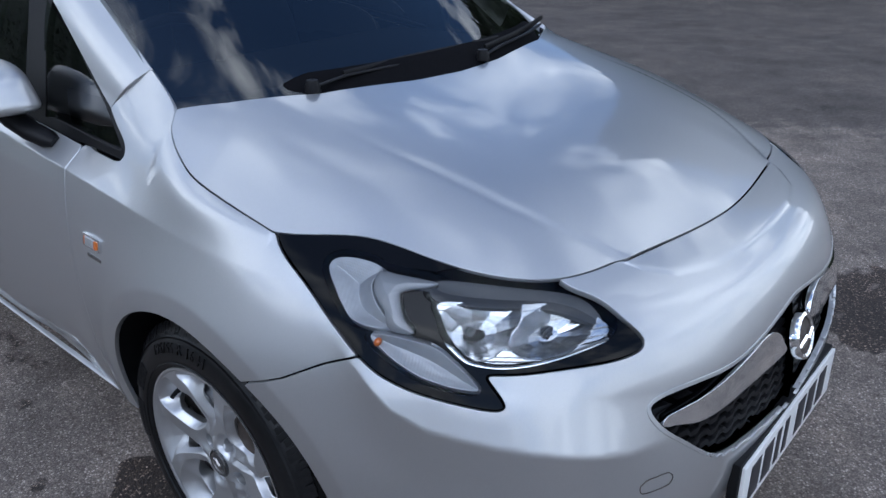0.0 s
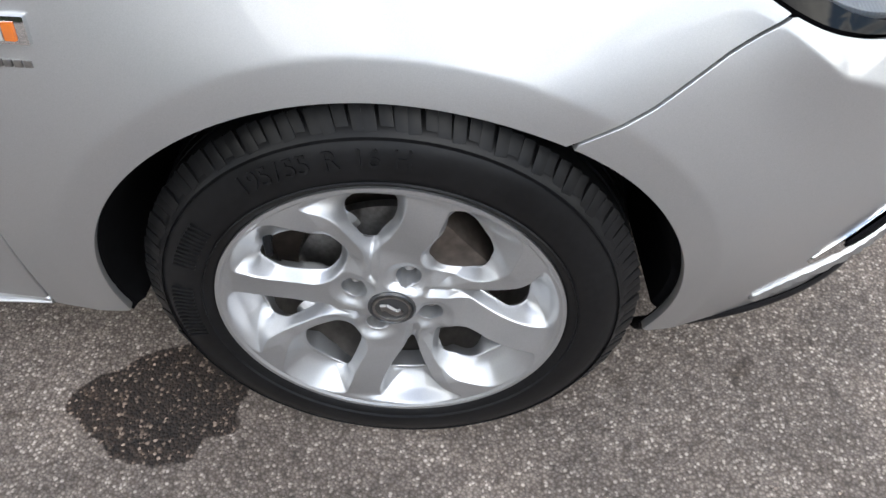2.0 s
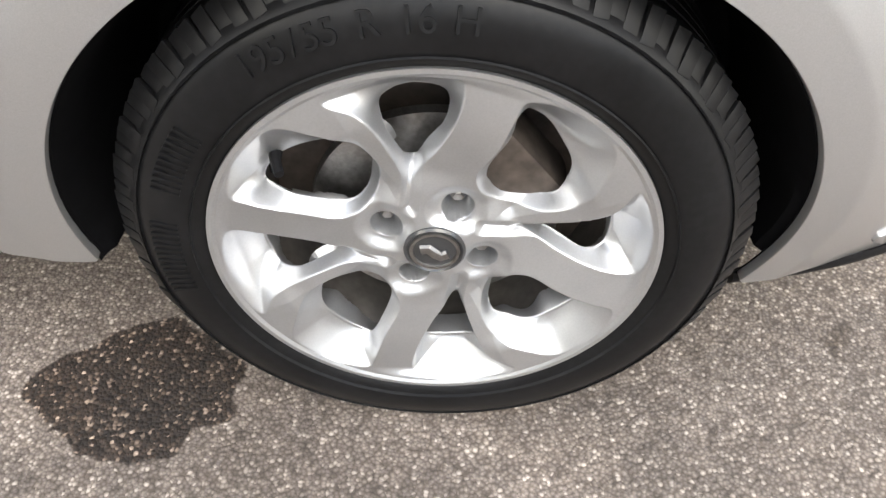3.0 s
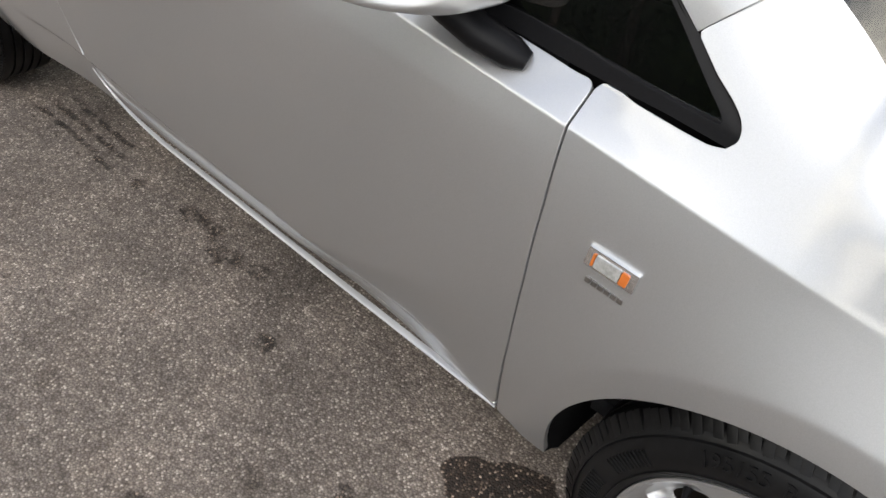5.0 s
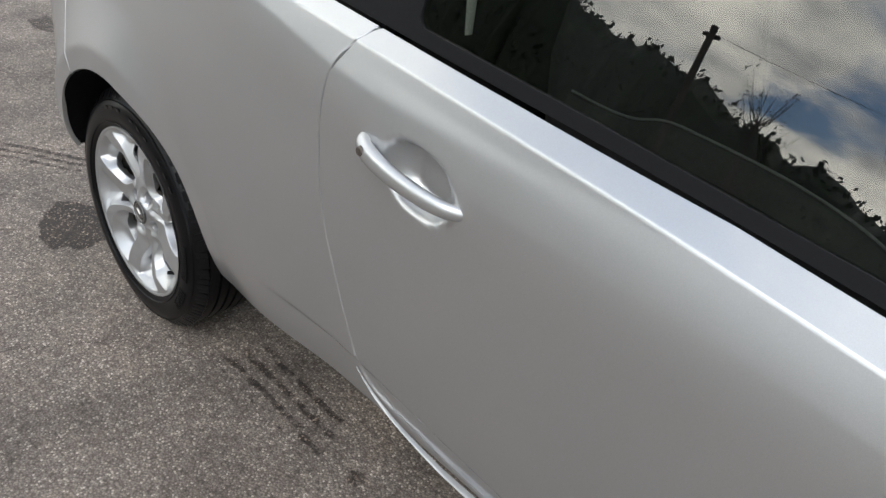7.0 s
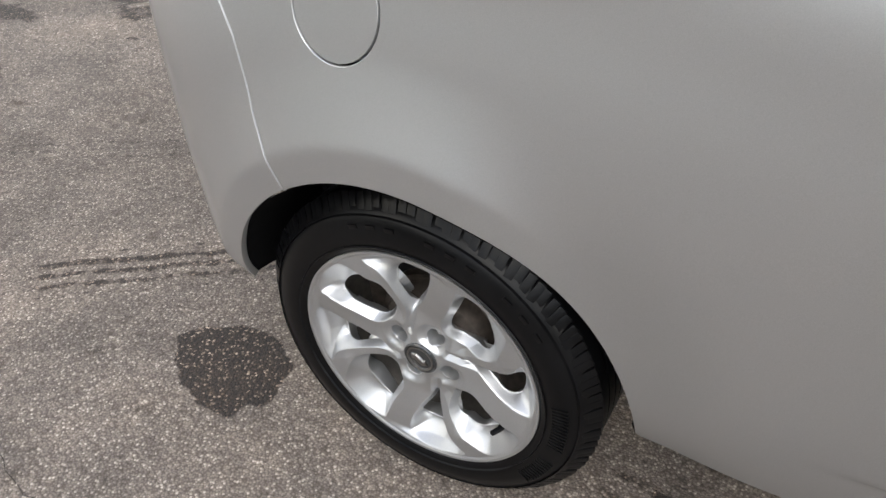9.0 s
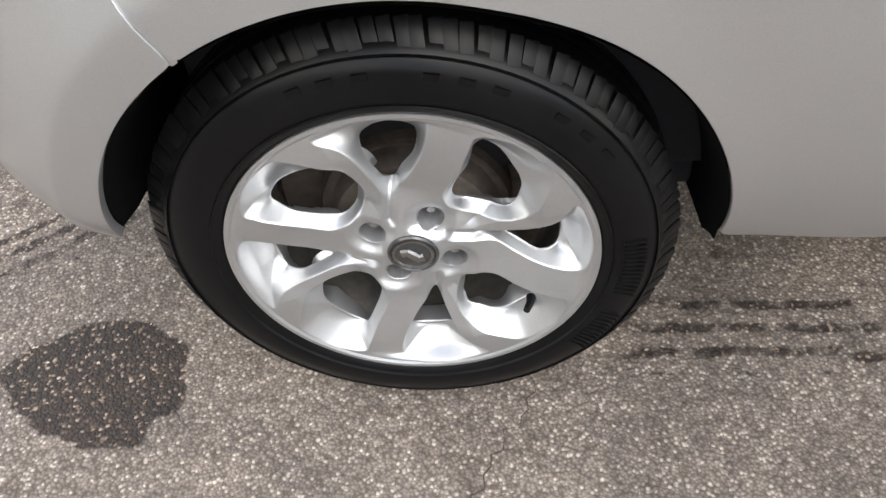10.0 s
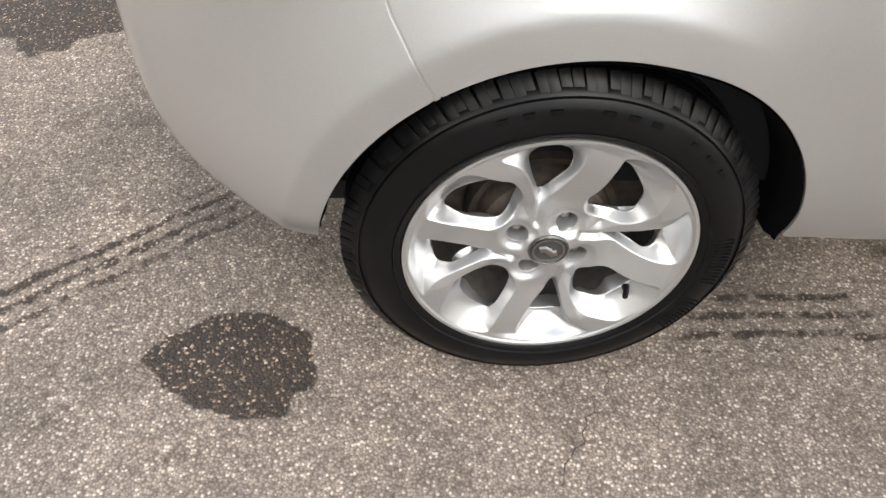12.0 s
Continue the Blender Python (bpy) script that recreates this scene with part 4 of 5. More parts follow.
VEE_FRONT = [(.2115, 16), (.2095, 24), (.201, 25), (.186, 21), (.168, 18.3), (.150, 17.4), (.131, 17), (.108, 17), (.085, 19.5), (.065, 25), (.080, 14), (.094, 7.5), (.108, 2), (.124, -3), (.160, -8), (.194, -9), (.207, -6), (.2118, 4)]


def build_wheel():
    seg, nr = 900, 130
    th = np.linspace(0, 2 * math.pi, seg + 1)
    rr = np.linspace(.030, .2125, nr)
    r, a = np.meshgrid(rr, th, indexing="ij")
    x, z = r * np.cos(a), r * np.sin(a)
    deg = np.degrees(a)
    y = np.interp(r, np.linspace(.03, .2125, 60), spline(np.array([[-.776], [-.770], [-.772], [-.779], [-.786], [-.789], [-.7885]]), np.linspace(0, 6, 60))[:, 0])
    hole, front_d = np.full_like(x, 9.0), np.full_like(x, 9.0)
    for k in range(4):
        for back, ahead in ((BIG_HOLE, BIG_FRONT), (VEE_HOLE, VEE_FRONT)):
            hole = np.minimum(hole, inside(rounded(polar([(p, q + 90 * k) for p, q in back]), 8), x, z))
            front_d = np.minimum(front_d, inside(rounded(polar([(p, q + 90 * k) for p, q in ahead]), 8), x, z))
    front_d = np.minimum(front_d, hole - .004)
    sd = -hole
    fall = np.clip(-front_d / np.maximum(-front_d + np.maximum(hole, 0), 1e-5), 0, 1) * (front_d < 0)
    y = y + (.016 + .020 * smooth_step(.145, .19, r)) * fall
    # broad blades that fall towards the narrow opening, and hooked arms that fall towards the wide one
    turn = (deg - 30) % 90 + 30
    vee_edge = np.interp(r, [.08, .108, .128, .16, .21], [100, 95, 89, 84, 82.5])
    across = np.clip((turn - 66) / (vee_edge - 66), 0, 1)
    y = y + .010 * across * np.clip((114 - turn) / 14, 0, 1) * smooth_step(.065, .10, r) * smooth_step(.2125, .200, r)
    hook = np.where(turn < 60, turn + 90, turn)
    y = y + .012 * np.clip((hook - 107) / 14, 0, 1) * smooth_step(150, 132, hook) * smooth_step(.062, .09, r) * smooth_step(.172, .146, r)
    for k in range(4):
        c, d = math.cos(radians(90 * k)), math.sin(radians(90 * k))
        a0, b0 = polar([(.100, 10)])[0], polar([(.055, 26)])[0]
        off = segment_distance(x * c + z * d, z * c - x * d, a0, b0)[0]
        y = y + .007 * np.clip(1 - off / .010, 0, 1)
        bx, bz = .053 * math.cos(radians(64 + 90 * k)), .053 * math.sin(radians(64 + 90 * k))
        from_bolt = np.hypot(x - bx, z - bz)
        y = y + .008 * smooth_step(.033, .017, from_bolt) * smooth_step(.030, .040, r) + .030 * smooth_step(.0160, .0142, from_bolt)
    g = np.stack([x, y, z], -1)
    n = grid_normals(g, np.array([0, -1, 0]))
    n[:, 0] = n[:, -1] = (n[:, 0] + n[:, -1]) / 2
    wheel = part("wheel", lathe([(.2115, -.784), (.2125, -.7885), (.216, -.791), (.2207, -.791), (.2212, -.786), (.2185, -.781), (.207, -.760), (.200, -.735), (.190, -.70), (.192, -.62), (.205, -.60), (.216, -.598)], 120), ALLOY, car)
    part("rim", sheet("rim", g, n, sd, depth=.030, rim=.0030), ALLOY, wheel)
    tyre = [(.2207, -.787), (.226, -.7925), (.238, -.7965), (.254, -.7975), (.270, -.7945), (.284, -.787), (.294, -.777), (.3015, -.764), (.3055, -.757)]
    for k in range(5):
        y0 = -.752 + k * .026
        tyre += [(.3085, y0), (.3090, y0 + .018), (.3025, y0 + .0195), (.3025, y0 + .0255)]
    tyre += [(.306, -.615), (.298, -.595), (.27, -.583), (.24, -.585), (.2165, -.598)]
    part("tyre", lathe(tyre, 144), RUBBER, wheel, "black tyre with moulded sidewall")
    # shoulder cuts of the tread, as low blocks between them
    bm = bmesh.new()
    for k in range(124):
        b = box((-.0069, -.014, -.004), (.0069, .016, .0016 + .0006 * (k % 3)), .0010)
        ang = 2 * math.pi * k / 124 + .006 * math.sin(k * 2.4)
        b.transform(Matrix.Rotation(ang, 4, "Y") @ Matrix.Translation((0, -.7715, .2985)) @ Matrix.Rotation(radians(52), 4, "X") @ Matrix.Rotation(radians(10), 4, "Z"))
        me = bpy.data.meshes.new("tmp")
        b.to_mesh(me)
        b.free()
        bm.from_mesh(me)
        bpy.data.meshes.remove(me)
    tagged(part("tread", bm, RUBBER, wheel), kind="stuff")
    # raised bands and ribs on the sidewall
    part("sidewall_ring", lathe([(.2330, -.7950), (.2340, -.7985), (.2352, -.7965)], 120), RUBBER, wheel)
    part("sidewall_ring", lathe([(.2835, -.7865), (.2845, -.7895), (.2860, -.7840)], 120), RUBBER, wheel)
    for k in range(30):
        a = radians(-38 + 1.6 * k)
        if 10 < k < 16:
            continue
        b = box((-.0013, -.0012, -.013), (.0013, .002, .013), .0003)
        b.transform(Matrix.Rotation(-a, 4, "Y") @ Matrix.Translation((.258, -.7975, 0)) @ Matrix.Rotation(radians(90), 4, "Y"))
        part("sidewall_rib", b, RUBBER, wheel)
    cap = part("centre_cap", lathe([(.0315, -.770), (.0312, -.7775), (.0290, -.7795), (.0275, -.7785), (.0262, -.7772), (.0001, -.7790)], 48), CAP, wheel, "dark centre cap with chrome ring")
    part("cap_ring", lathe([(.0255, -.7772), (.0250, -.7798), (.0222, -.7798), (.0216, -.7776)], 48), STEEL, cap)
    part("cap_emblem", tube([(-.013, -.779, .003), (-.006, -.780, .0055), (.0, -.7805, .001), (.006, -.780, -.005), (.013, -.779, -.003)], .0040, 8, flat=1.5), STEEL, cap)
    for k in range(4):
        b = lathe([(.0001, -.7500), (.0050, -.7500), (.0078, -.7475), (.0088, -.736)], 6)
        b.transform(Matrix.Translation((.053 * math.cos(radians(64 + 90 * k)), 0, .053 * math.sin(radians(64 + 90 * k)))))
        part("wheel_bolt", b, STEEL, wheel)
    stem = tube([(.144, -.757, -.109), (.1425, -.768, -.108), (.137, -.783, -.1045)], .0052, 10, taper=(1.3, 1.0, .9))
    part("valve", stem, TRIM, wheel, "black rubber tyre valve")
    part("barrel", lathe([(.197, -.738), (.190, -.728), (.186, -.70), (.186, -.60)], 96), BARREL, wheel, "dark grey-brown inside of the wheel")
    return wheel


def brake(front):
    if front:
        return lathe([(.03, -.735), (.075, -.733), (.078, -.722), (.082, -.722), (.128, -.722), (.130, -.712), (.08, -.712)], 80)
    return lathe([(.03, -.735), (.085, -.734), (.098, -.728), (.104, -.715), (.106, -.70), (.112, -.700), (.118, -.704), (.121, -.69), (.120, -.62)], 80)


rear = build_wheel()
rear.location = (-2.511, 0, .303)
for ob in rear.children:
    if ob.name.startswith(("tyre", "tread", "sidewall")):
        ob.data.materials[0] = RUBBER_SHINY
front = copy_thing(rear, pose(0, 0, .303, 0, 180, 0))
for ob in front.children:
    if ob.name.startswith(("tyre", "tread", "sidewall")):
        ob.data = ob.data.copy()
        ob.data.materials[0] = RUBBER
for src, x in ((front, 0), (rear, -2.511)):
    far = copy_thing(src, pose(x, 0, .303, 0, 0, 180))
for ob in list(bpy.data.objects):
    if ob.name.startswith("wheel") and ob.parent is None:
        ob.parent = car


def moulded_text(words, radius, middle, size, step):
    """Raised letters round the front tyre's sidewall."""
    for n, ch in enumerate(words):
        if ch == " ":
            continue
        cu = bpy.data.curves.new("letter", "FONT")
        cu.body, cu.size, cu.extrude, cu.align_x = ch, size, .0022, "CENTER"
        tmp = bpy.data.objects.new("letter", cu)
        me = bpy.data.meshes.new_from_object(tmp)
        bpy.data.objects.remove(tmp)
        a = radians(middle + step * ((len(words) - 1) / 2 - n))
        me.transform(Matrix.Translation((0, 0, .303)) @ Matrix.Rotation(radians(90) - a, 4, "Y") @ Matrix.Translation((0, -.7985, radius)) @ Matrix.Rotation(radians(72), 4, "X"))
        part("letter", me, RUBBER, letters)


letters = front.children[0]
for ob in front.children:
    if ob.name.startswith("tyre"):
        letters = ob
for x, is_front in ((0, True), (-2.511, False)):
    for k in (1, -1):
        bm = brake(is_front)
        bm.transform(Matrix.Diagonal((1, k, 1, 1)) @ Matrix.Translation((x, 0, .303)))
        shield = lathe([(.02, -.668), (.12, -.664), (.176, -.668), (.178, -.655)], 64)
        shield.transform(Matrix.Diagonal((1, k, 1, 1)) @ Matrix.Translation((x, 0, .303)))
        part("dust_shield", shield, DARK_STEEL, car)
        b = part("brake_disc" if is_front else "brake_drum", bm, STEEL if is_front else DARK_STEEL, car)
        if is_front:
            c = box((.075, -.752, -.045), (.135, -.69, .085), .012)
            c.transform(Matrix.Diagonal((1, k, 1, 1)) @ Matrix.Translation((x, 0, .303)) @ Matrix.Rotation(radians(-38), 4, "Y"))
            part("brake_caliper", c, DARK_STEEL, car)

inverse = (Matrix.Translation((0, 0, .303)) @ Matrix.Rotation(radians(180), 4, "Y")).inverted()
before = set(bpy.data.objects)
moulded_text("195/55 R 16 H", .2565, 102.5, .030, 3.25)
for ob in set(bpy.data.objects) - before:
    ob.matrix_parent_inverse = inverse
# unreadable raised lettering on the rear tyre
rear_tyre = [ob for ob in rear.children if ob.name.startswith("tyre")][0]
for k in range(11):
    if k in (3, 7):
        continue
    bm = box((-.008, -.0008, -.0105), (.008, .002, .0105), .0006)
    bm.transform(Matrix.Rotation(radians(-20 + 7.2 * k), 4, "Y") @ Matrix.Translation((0, -.7945, .262)) @ Matrix.Rotation(radians(8), 4, "X"))
    part("letter_bar", bm, RUBBER_SHINY, rear_tyre)

# ---- headlamps ----
def curve(poly, n=6):
    return region(rounded(poly, n))


def lamp_strip(line, wide, q=None, z=None):
    p = spline(np.array(line), np.linspace(0, len(line) - 1, 40))
    q, z = (SIDE_Q, SIDE_Z) if q is None else (q, z)
    d = np.full(q.shape, 9.0)
    for a, b in zip(p[:-1], p[1:]):
        d = np.minimum(d, segment_distance(q, z, a, b)[0])
    return d - wide


# the side's surface round the lamp, three times as fine
lamp_rows = np.nonzero(((SIDE_Q > .15) & (SIDE_Q < .90) & (SIDE_Z > .62) & (SIDE_Z < .92) & (SIDE[..., 0] > .1)).any(1))[0]
lamp_cols = np.nonzero(((SIDE_Q > .15) & (SIDE_Q < .90) & (SIDE_Z > .62) & (SIDE_Z < .92) & (SIDE[..., 0] > .1)).any(0))[0]
r0, r1, c0, c1 = lamp_rows[0], lamp_rows[-1] + 1, lamp_cols[0], lamp_cols[-1] + 1


def refined(a):
    a = spline(a[r0:r1, c0:c1], np.linspace(0, r1 - r0 - 1, (r1 - r0 - 1) * 3 + 1))
    return np.swapaxes(spline(np.swapaxes(a, 0, 1), np.linspace(0, c1 - c0 - 1, (c1 - c0 - 1) * 3 + 1)), 0, 1)


LG, LN, LQ, LZ = refined(SIDE), refined(SIDE_N), refined(SIDE_Q), refined(SIDE_Z)
LN /= np.linalg.norm(LN, axis=-1, keepdims=True)


def lamp_curve(poly, n=6):
    return inside(rounded(poly, n), LQ, LZ)


outline_d, lamp_d = region(LAMP), inside(LAMP, LQ, LZ)
rib_d = lamp_curve([(.290, .812), (.318, .821), (.372, .812), (.370, .796), (.390, .772), (.418, .752), (.427, .738), (.379, .740), (.347, .757), (.313, .787)])
guide_d = lamp_curve([(.372, .806), (.405, .806), (.470, .799), (.449, .791), (.425, .784), (.437, .767), (.455, .749), (.474, .734), (.436, .735), (.416, .757), (.386, .779)])
main_d = lamp_curve([(.497, .779), (.588, .778), (.668, .772), (.735, .760), (.780, .741), (.792, .728), (.757, .718), (.69, .707), (.63, .702), (.585, .705), (.560, .714), (.540, .727), (.519, .745), (.500, .765)])
low_d = lamp_curve([(.413, .727), (.481, .723), (.531, .711), (.589, .676), (.597, .664), (.552, .667), (.503, .677), (.462, .693), (.427, .712)])
roof_d = lamp_curve([(.470, .803), (.56, .796), (.66, .783), (.735, .765), (.775, .742), (.730, .752), (.668, .767), (.588, .774), (.500, .778), (.466, .789)])


window_d = np.minimum.reduce([rib_d, guide_d, main_d, low_d, roof_d]) - .0065


def facet_bowl(q0, z0, wide, high, deep):
    """A bowl of flat facets: rings of straight slopes, cut into sectors."""
    u, v = (LQ - q0) / wide, (LZ - z0) / high
    w = 2 * math.pi / 11
    turn = (np.arctan2(v, u) + .3) % w - w / 2
    rho = np.hypot(u, v) * np.cos(turn) / math.cos(w / 2)
    return -deep * np.interp(rho, [0, .22, .5, .78, 1.0], [1.0, .97, .72, .36, 0.0])


bowl = -.018 + np.minimum(facet_bowl(.563, .744, .072, .046, .034), facet_bowl(.690, .743, .074, .038, .030))
# the reflector's steps above and below the bowls
bowl = bowl + .0035 * (np.sin(LZ * 2 * math.pi / .016) > .3) * smooth_step(-.012, -.004, bowl + .012)

for mirror in (False, True):
    def piece(name, sd, mat, parent, label="", lift=0.0, **how):
        g = LG + LN * (lift[..., None] if np.ndim(lift) else lift)
        return part(name, sheet(name, g, grid_normals(g, np.array([1, -1, 0])), sd, mirror=mirror, **how), mat, parent, label)

    def plain(name, sd, mat, parent, label="", **how):
        return part(name, sheet(name, SIDE, SIDE_N, sd, mirror=mirror, **how), mat, parent, label)

    head = plain("headlamp", outline_d - .004, LAMP_BLACK, car, "clear headlamp in a black housing", lift=-.050, depth=-.042, rim=.0005)
    cover = piece("lamp_cover", np.maximum(lamp_d + .002, window_d), CLEAR, head, "clear polycarbonate cover", depth=0, lift=-.0015)
    cover.visible_shadow = False
    piece("lamp_border", np.maximum(lamp_d + .002, -window_d), GLOSS_BLACK, head, "glossy black lamp surround", depth=0, lift=-.0015)
    piece("side_reflector", np.maximum(rib_d, -guide_d), LAMP_LENS, head, "ribbed silver side reflector", lift=-.014 - .022 * np.clip(-rib_d / .03, 0, 1), depth=.02)
    piece("light_guide", guide_d, LAMP_GUIDE, head, "frosted light guide", lift=-.014 + .007 * np.sqrt(np.clip(-guide_d / .013, 0, 1)), depth=.02)
    piece("upper_reflector", np.maximum(roof_d, -guide_d), LAMP_SMOKE, head, "smoked upper reflector", lift=-.018 - .012 * smooth_step(0, .02, -roof_d), depth=.012)
    piece("main_reflector", main_d, LAMP_SILVER, head, "faceted chrome reflector bowls", lift=bowl, depth=.012)
    piece("indicator_reflector", low_d, LAMP_LENS, head, "clear ribbed turn indicator", lift=-.012 - .016 * np.clip(-low_d / .02, 0, 1), depth=.02)
    piece("amber_bulb", np.hypot(LQ - .424, LZ - .717) - .0065, AMBER, head, "amber bulb", lift=-.012 + .006 * np.sqrt(np.clip(1 - (np.hypot(LQ - .424, LZ - .717) / .0066) ** 2, 0, 1)), depth=.006)
    blade = lamp_strip([(.513, .725), (.539, .720), (.563, .706), (.590, .698), (.635, .696), (.691, .702), (.757, .713), (.79, .717)], .0050, LQ, LZ)
    piece("light_blade", blade, CHROME, head, "chrome light blade", lift=-.009 + .005 * np.sqrt(np.clip(-blade / .005, 0, 1)), depth=.008)
    for q0, z0, r in ((.556, .748, .0075), (.684, .748, .0070)):
        away = np.hypot(LQ - q0, LZ - z0)
        piece("bulb_shield", away - r, LAMP_SMOKE, head, "small dark bulb shield", lift=-.046 + .016 * np.sqrt(np.clip(1 - (away / r) ** 2, 0, 1)), depth=.012)

# ---- grille, plate, lower front ----
grille_d = region(GRILLE)
grille = part("grille", sheet("grille", SIDE, SIDE_N, grille_d - .004, both=True, lift=-.052, depth=-.045, rim=.0005), LAMP_BLACK, car, "black grille with wavy slats")
part("grille_trim", sheet("grille_trim", SIDE, SIDE_N, np.abs(grille_d + .001) - .0028, both=True, lift=.0015, depth=.006), PAINT, grille, "thin silver edge")
wave = .0045 * np.sign(np.sin(SIDE_Q * 2 * math.pi / .055)) * smooth_step(.0, .4, np.abs(np.sin(SIDE_Q * 2 * math.pi / .055)))
bar_d = curve([(.938, .578), (.975, .571), (1.04, .560), (1.175, .567), (1.292, .567), (1.262, .600), (1.215, .612), (1.160, .606), (1.04, .588), (.97, .582)])
bar_d = bar_d - .007
for k in range(9):
    level = .438 + k * .0215
    d = np.abs(SIDE_Z - level - (wave if level < .56 else 0)) - .0048
    for piece_ in loose_pieces(sheet("grille_slat", SIDE, SIDE_N, np.maximum.reduce([d, grille_d + .003, -bar_d]), both=True, lift=-.022, depth=.014)):
        part("grille_slat", piece_, TRIM, grille)
part("grille_bar", sheet("grille_bar", SIDE, SIDE_N, bar_d, both=True, lift=.002 + .012 * smooth_step(0, .016, -bar_d), depth=.02), CHROME, grille, "bright chrome wing bar")
badge = lathe([(.0001, -.020), (.030, -.019), (.036, -.017), (.037, -.012)], 48)
badge.transform(Matrix.Translation((.848, 0, .560)) @ Matrix.Rotation(radians(-14), 4, "Y") @ Matrix.Rotation(radians(90), 4, "Z"))
badge_ob = part("badge", badge, DARK_STEEL, car, "round badge with chrome rim")
ring = lathe([(.037, -.008), (.0365, -.021), (.041, -.024), (.0465, -.021), (.048, -.008)], 48)
ring.transform(Matrix.Translation((.848, 0, .560)) @ Matrix.Rotation(radians(-14), 4, "Y") @ Matrix.Rotation(radians(90), 4, "Z"))
part("badge_rim", ring, CHROME, badge_ob)
part("badge_mark", tube([(.869, -.022, .548), (.873, -.008, .568), (.873, .006, .556), (.872, .022, .575)], .0055, 8), CHROME, badge_ob)
plate = part("number_plate", box((.868, -.26, .302), (.876, .26, .413), .003), WHITE, car, "white number plate on a black backing")
part("plate_backing", box((.848, -.265, .296), (.8675, .265, .418), .003), TRIM, plate)
for k, y in enumerate((-.205, -.140, -.085, -.040, .045, .110, .180)):
    wide = .012 if k in (2, 3) else .024
    part("plate_bar", box((.8762, y - wide, .320), (.8775, y + wide, .398), .0006), INK, plate)


def on_side(q, z):
    """A point of the side's surface at a length along it and a height."""
    d = (SIDE_Q.ravel() - q) ** 2 + (SIDE_Z.ravel() - z) ** 2 + 9 * (SIDE[..., 1].ravel() > 0)
    near = np.argsort(d)[:6]
    w = 1 / (d[near] + 1e-8)
    return tuple((SIDE.reshape(-1, 3)[near] * w[:, None]).sum(0) / w.sum() + SIDE_N.reshape(-1, 3)[near[0]] * .0004)


tow = [on_side(.922 + .034 * math.copysign(abs(math.cos(a)) ** .6, math.cos(a)), .478 + .013 * math.sin(a)) for a in np.linspace(0, 2 * math.pi, 41)]
part("tow_cover", tube(tow, .0010, 6, caps=False), DARK_STEEL, car, "outline of the oval tow-eye cover")
for mirror in (False, True):
    fog_d = curve([(.548, .316), (.60, .366), (.645, .398), (.712, .428), (.700, .392), (.655, .356), (.605, .328)])
    fog = part("fog_trim", sheet("fog_trim", SIDE, SIDE_N, fog_d, mirror=mirror, lift=.003 + .006 * smooth_step(0, .015, -fog_d), depth=.012), CHROME, car, "curved chrome fog lamp blade")
    slot_d = curve([(.585, .352), (.63, .385), (.665, .400), (.640, .372), (.610, .352)])
    part("fog_slot", sheet("fog_slot", SIDE, SIDE_N, slot_d, mirror=mirror, lift=.0105, depth=.004), LAMP_BLACK, fog)
    lip_d = lamp_strip([(.500, .238), (.56, .270), (.63, .290), (.70, .326), (.78, .345), (.95, .345)], .0085)
    part("bumper_lip", sheet("bumper_lip", SIDE, SIDE_N, lip_d, mirror=mirror, lift=.004 + .006 * smooth_step(0, .008, -lip_d), depth=.01), PAINT, car)
front_foot = spline(wrapped(SILL), np.linspace(0, 4.36, 60) + 2)
dam = np.array([front_foot * np.array([1.004, 1.006, 1]) + np.array([0, 0, .006]), front_foot * np.array([1.003, 1.004, 1]) + np.array([0, 0, -.012]), front_foot * np.array([.96, .96, 1]) + np.array([0, 0, -.024])])
dam = spline(dam, np.linspace(0, 2, 8))
part("air_dam", sheet("air_dam", dam, grid_normals(dam, np.array([1, -1, 0])), None, both=True, depth=0), TRIM, car, "black plastic bumper underside")
sill_line = spline(wrapped(SILL), np.linspace(6.98, 8.55, 120) + 2)
sill_end = spline(np.array([tuple(sill_line[-1]), (-1.50, -.757, .309), (-1.565, -.759, .325), (-1.62, -.763, .352), (-1.655, -.772, .392)]), np.linspace(0, 4, 40))
sill_line = np.concatenate([sill_line, sill_end[2:]])
thick = np.interp(np.arange(len(sill_line)), [0, 110, len(sill_line) - 1], [1, .9, .15])[:, None]
for k in (1, -1):
    strip_rows = np.array([sill_line + thick * np.array([0, .008, .0050]), sill_line + thick * np.array([0, -.003, .0042]), sill_line + thick * np.array([0, -.005, .0]), sill_line + thick * np.array([0, .004, -.004])]) * np.array([1, k, 1])
    part("sill", sheet("sill", spline(strip_rows, np.linspace(0, 3, 14)), grid_normals(spline(strip_rows, np.linspace(0, 3, 14)), np.array([0, -k, .4])), None, depth=0), PAINT, car)

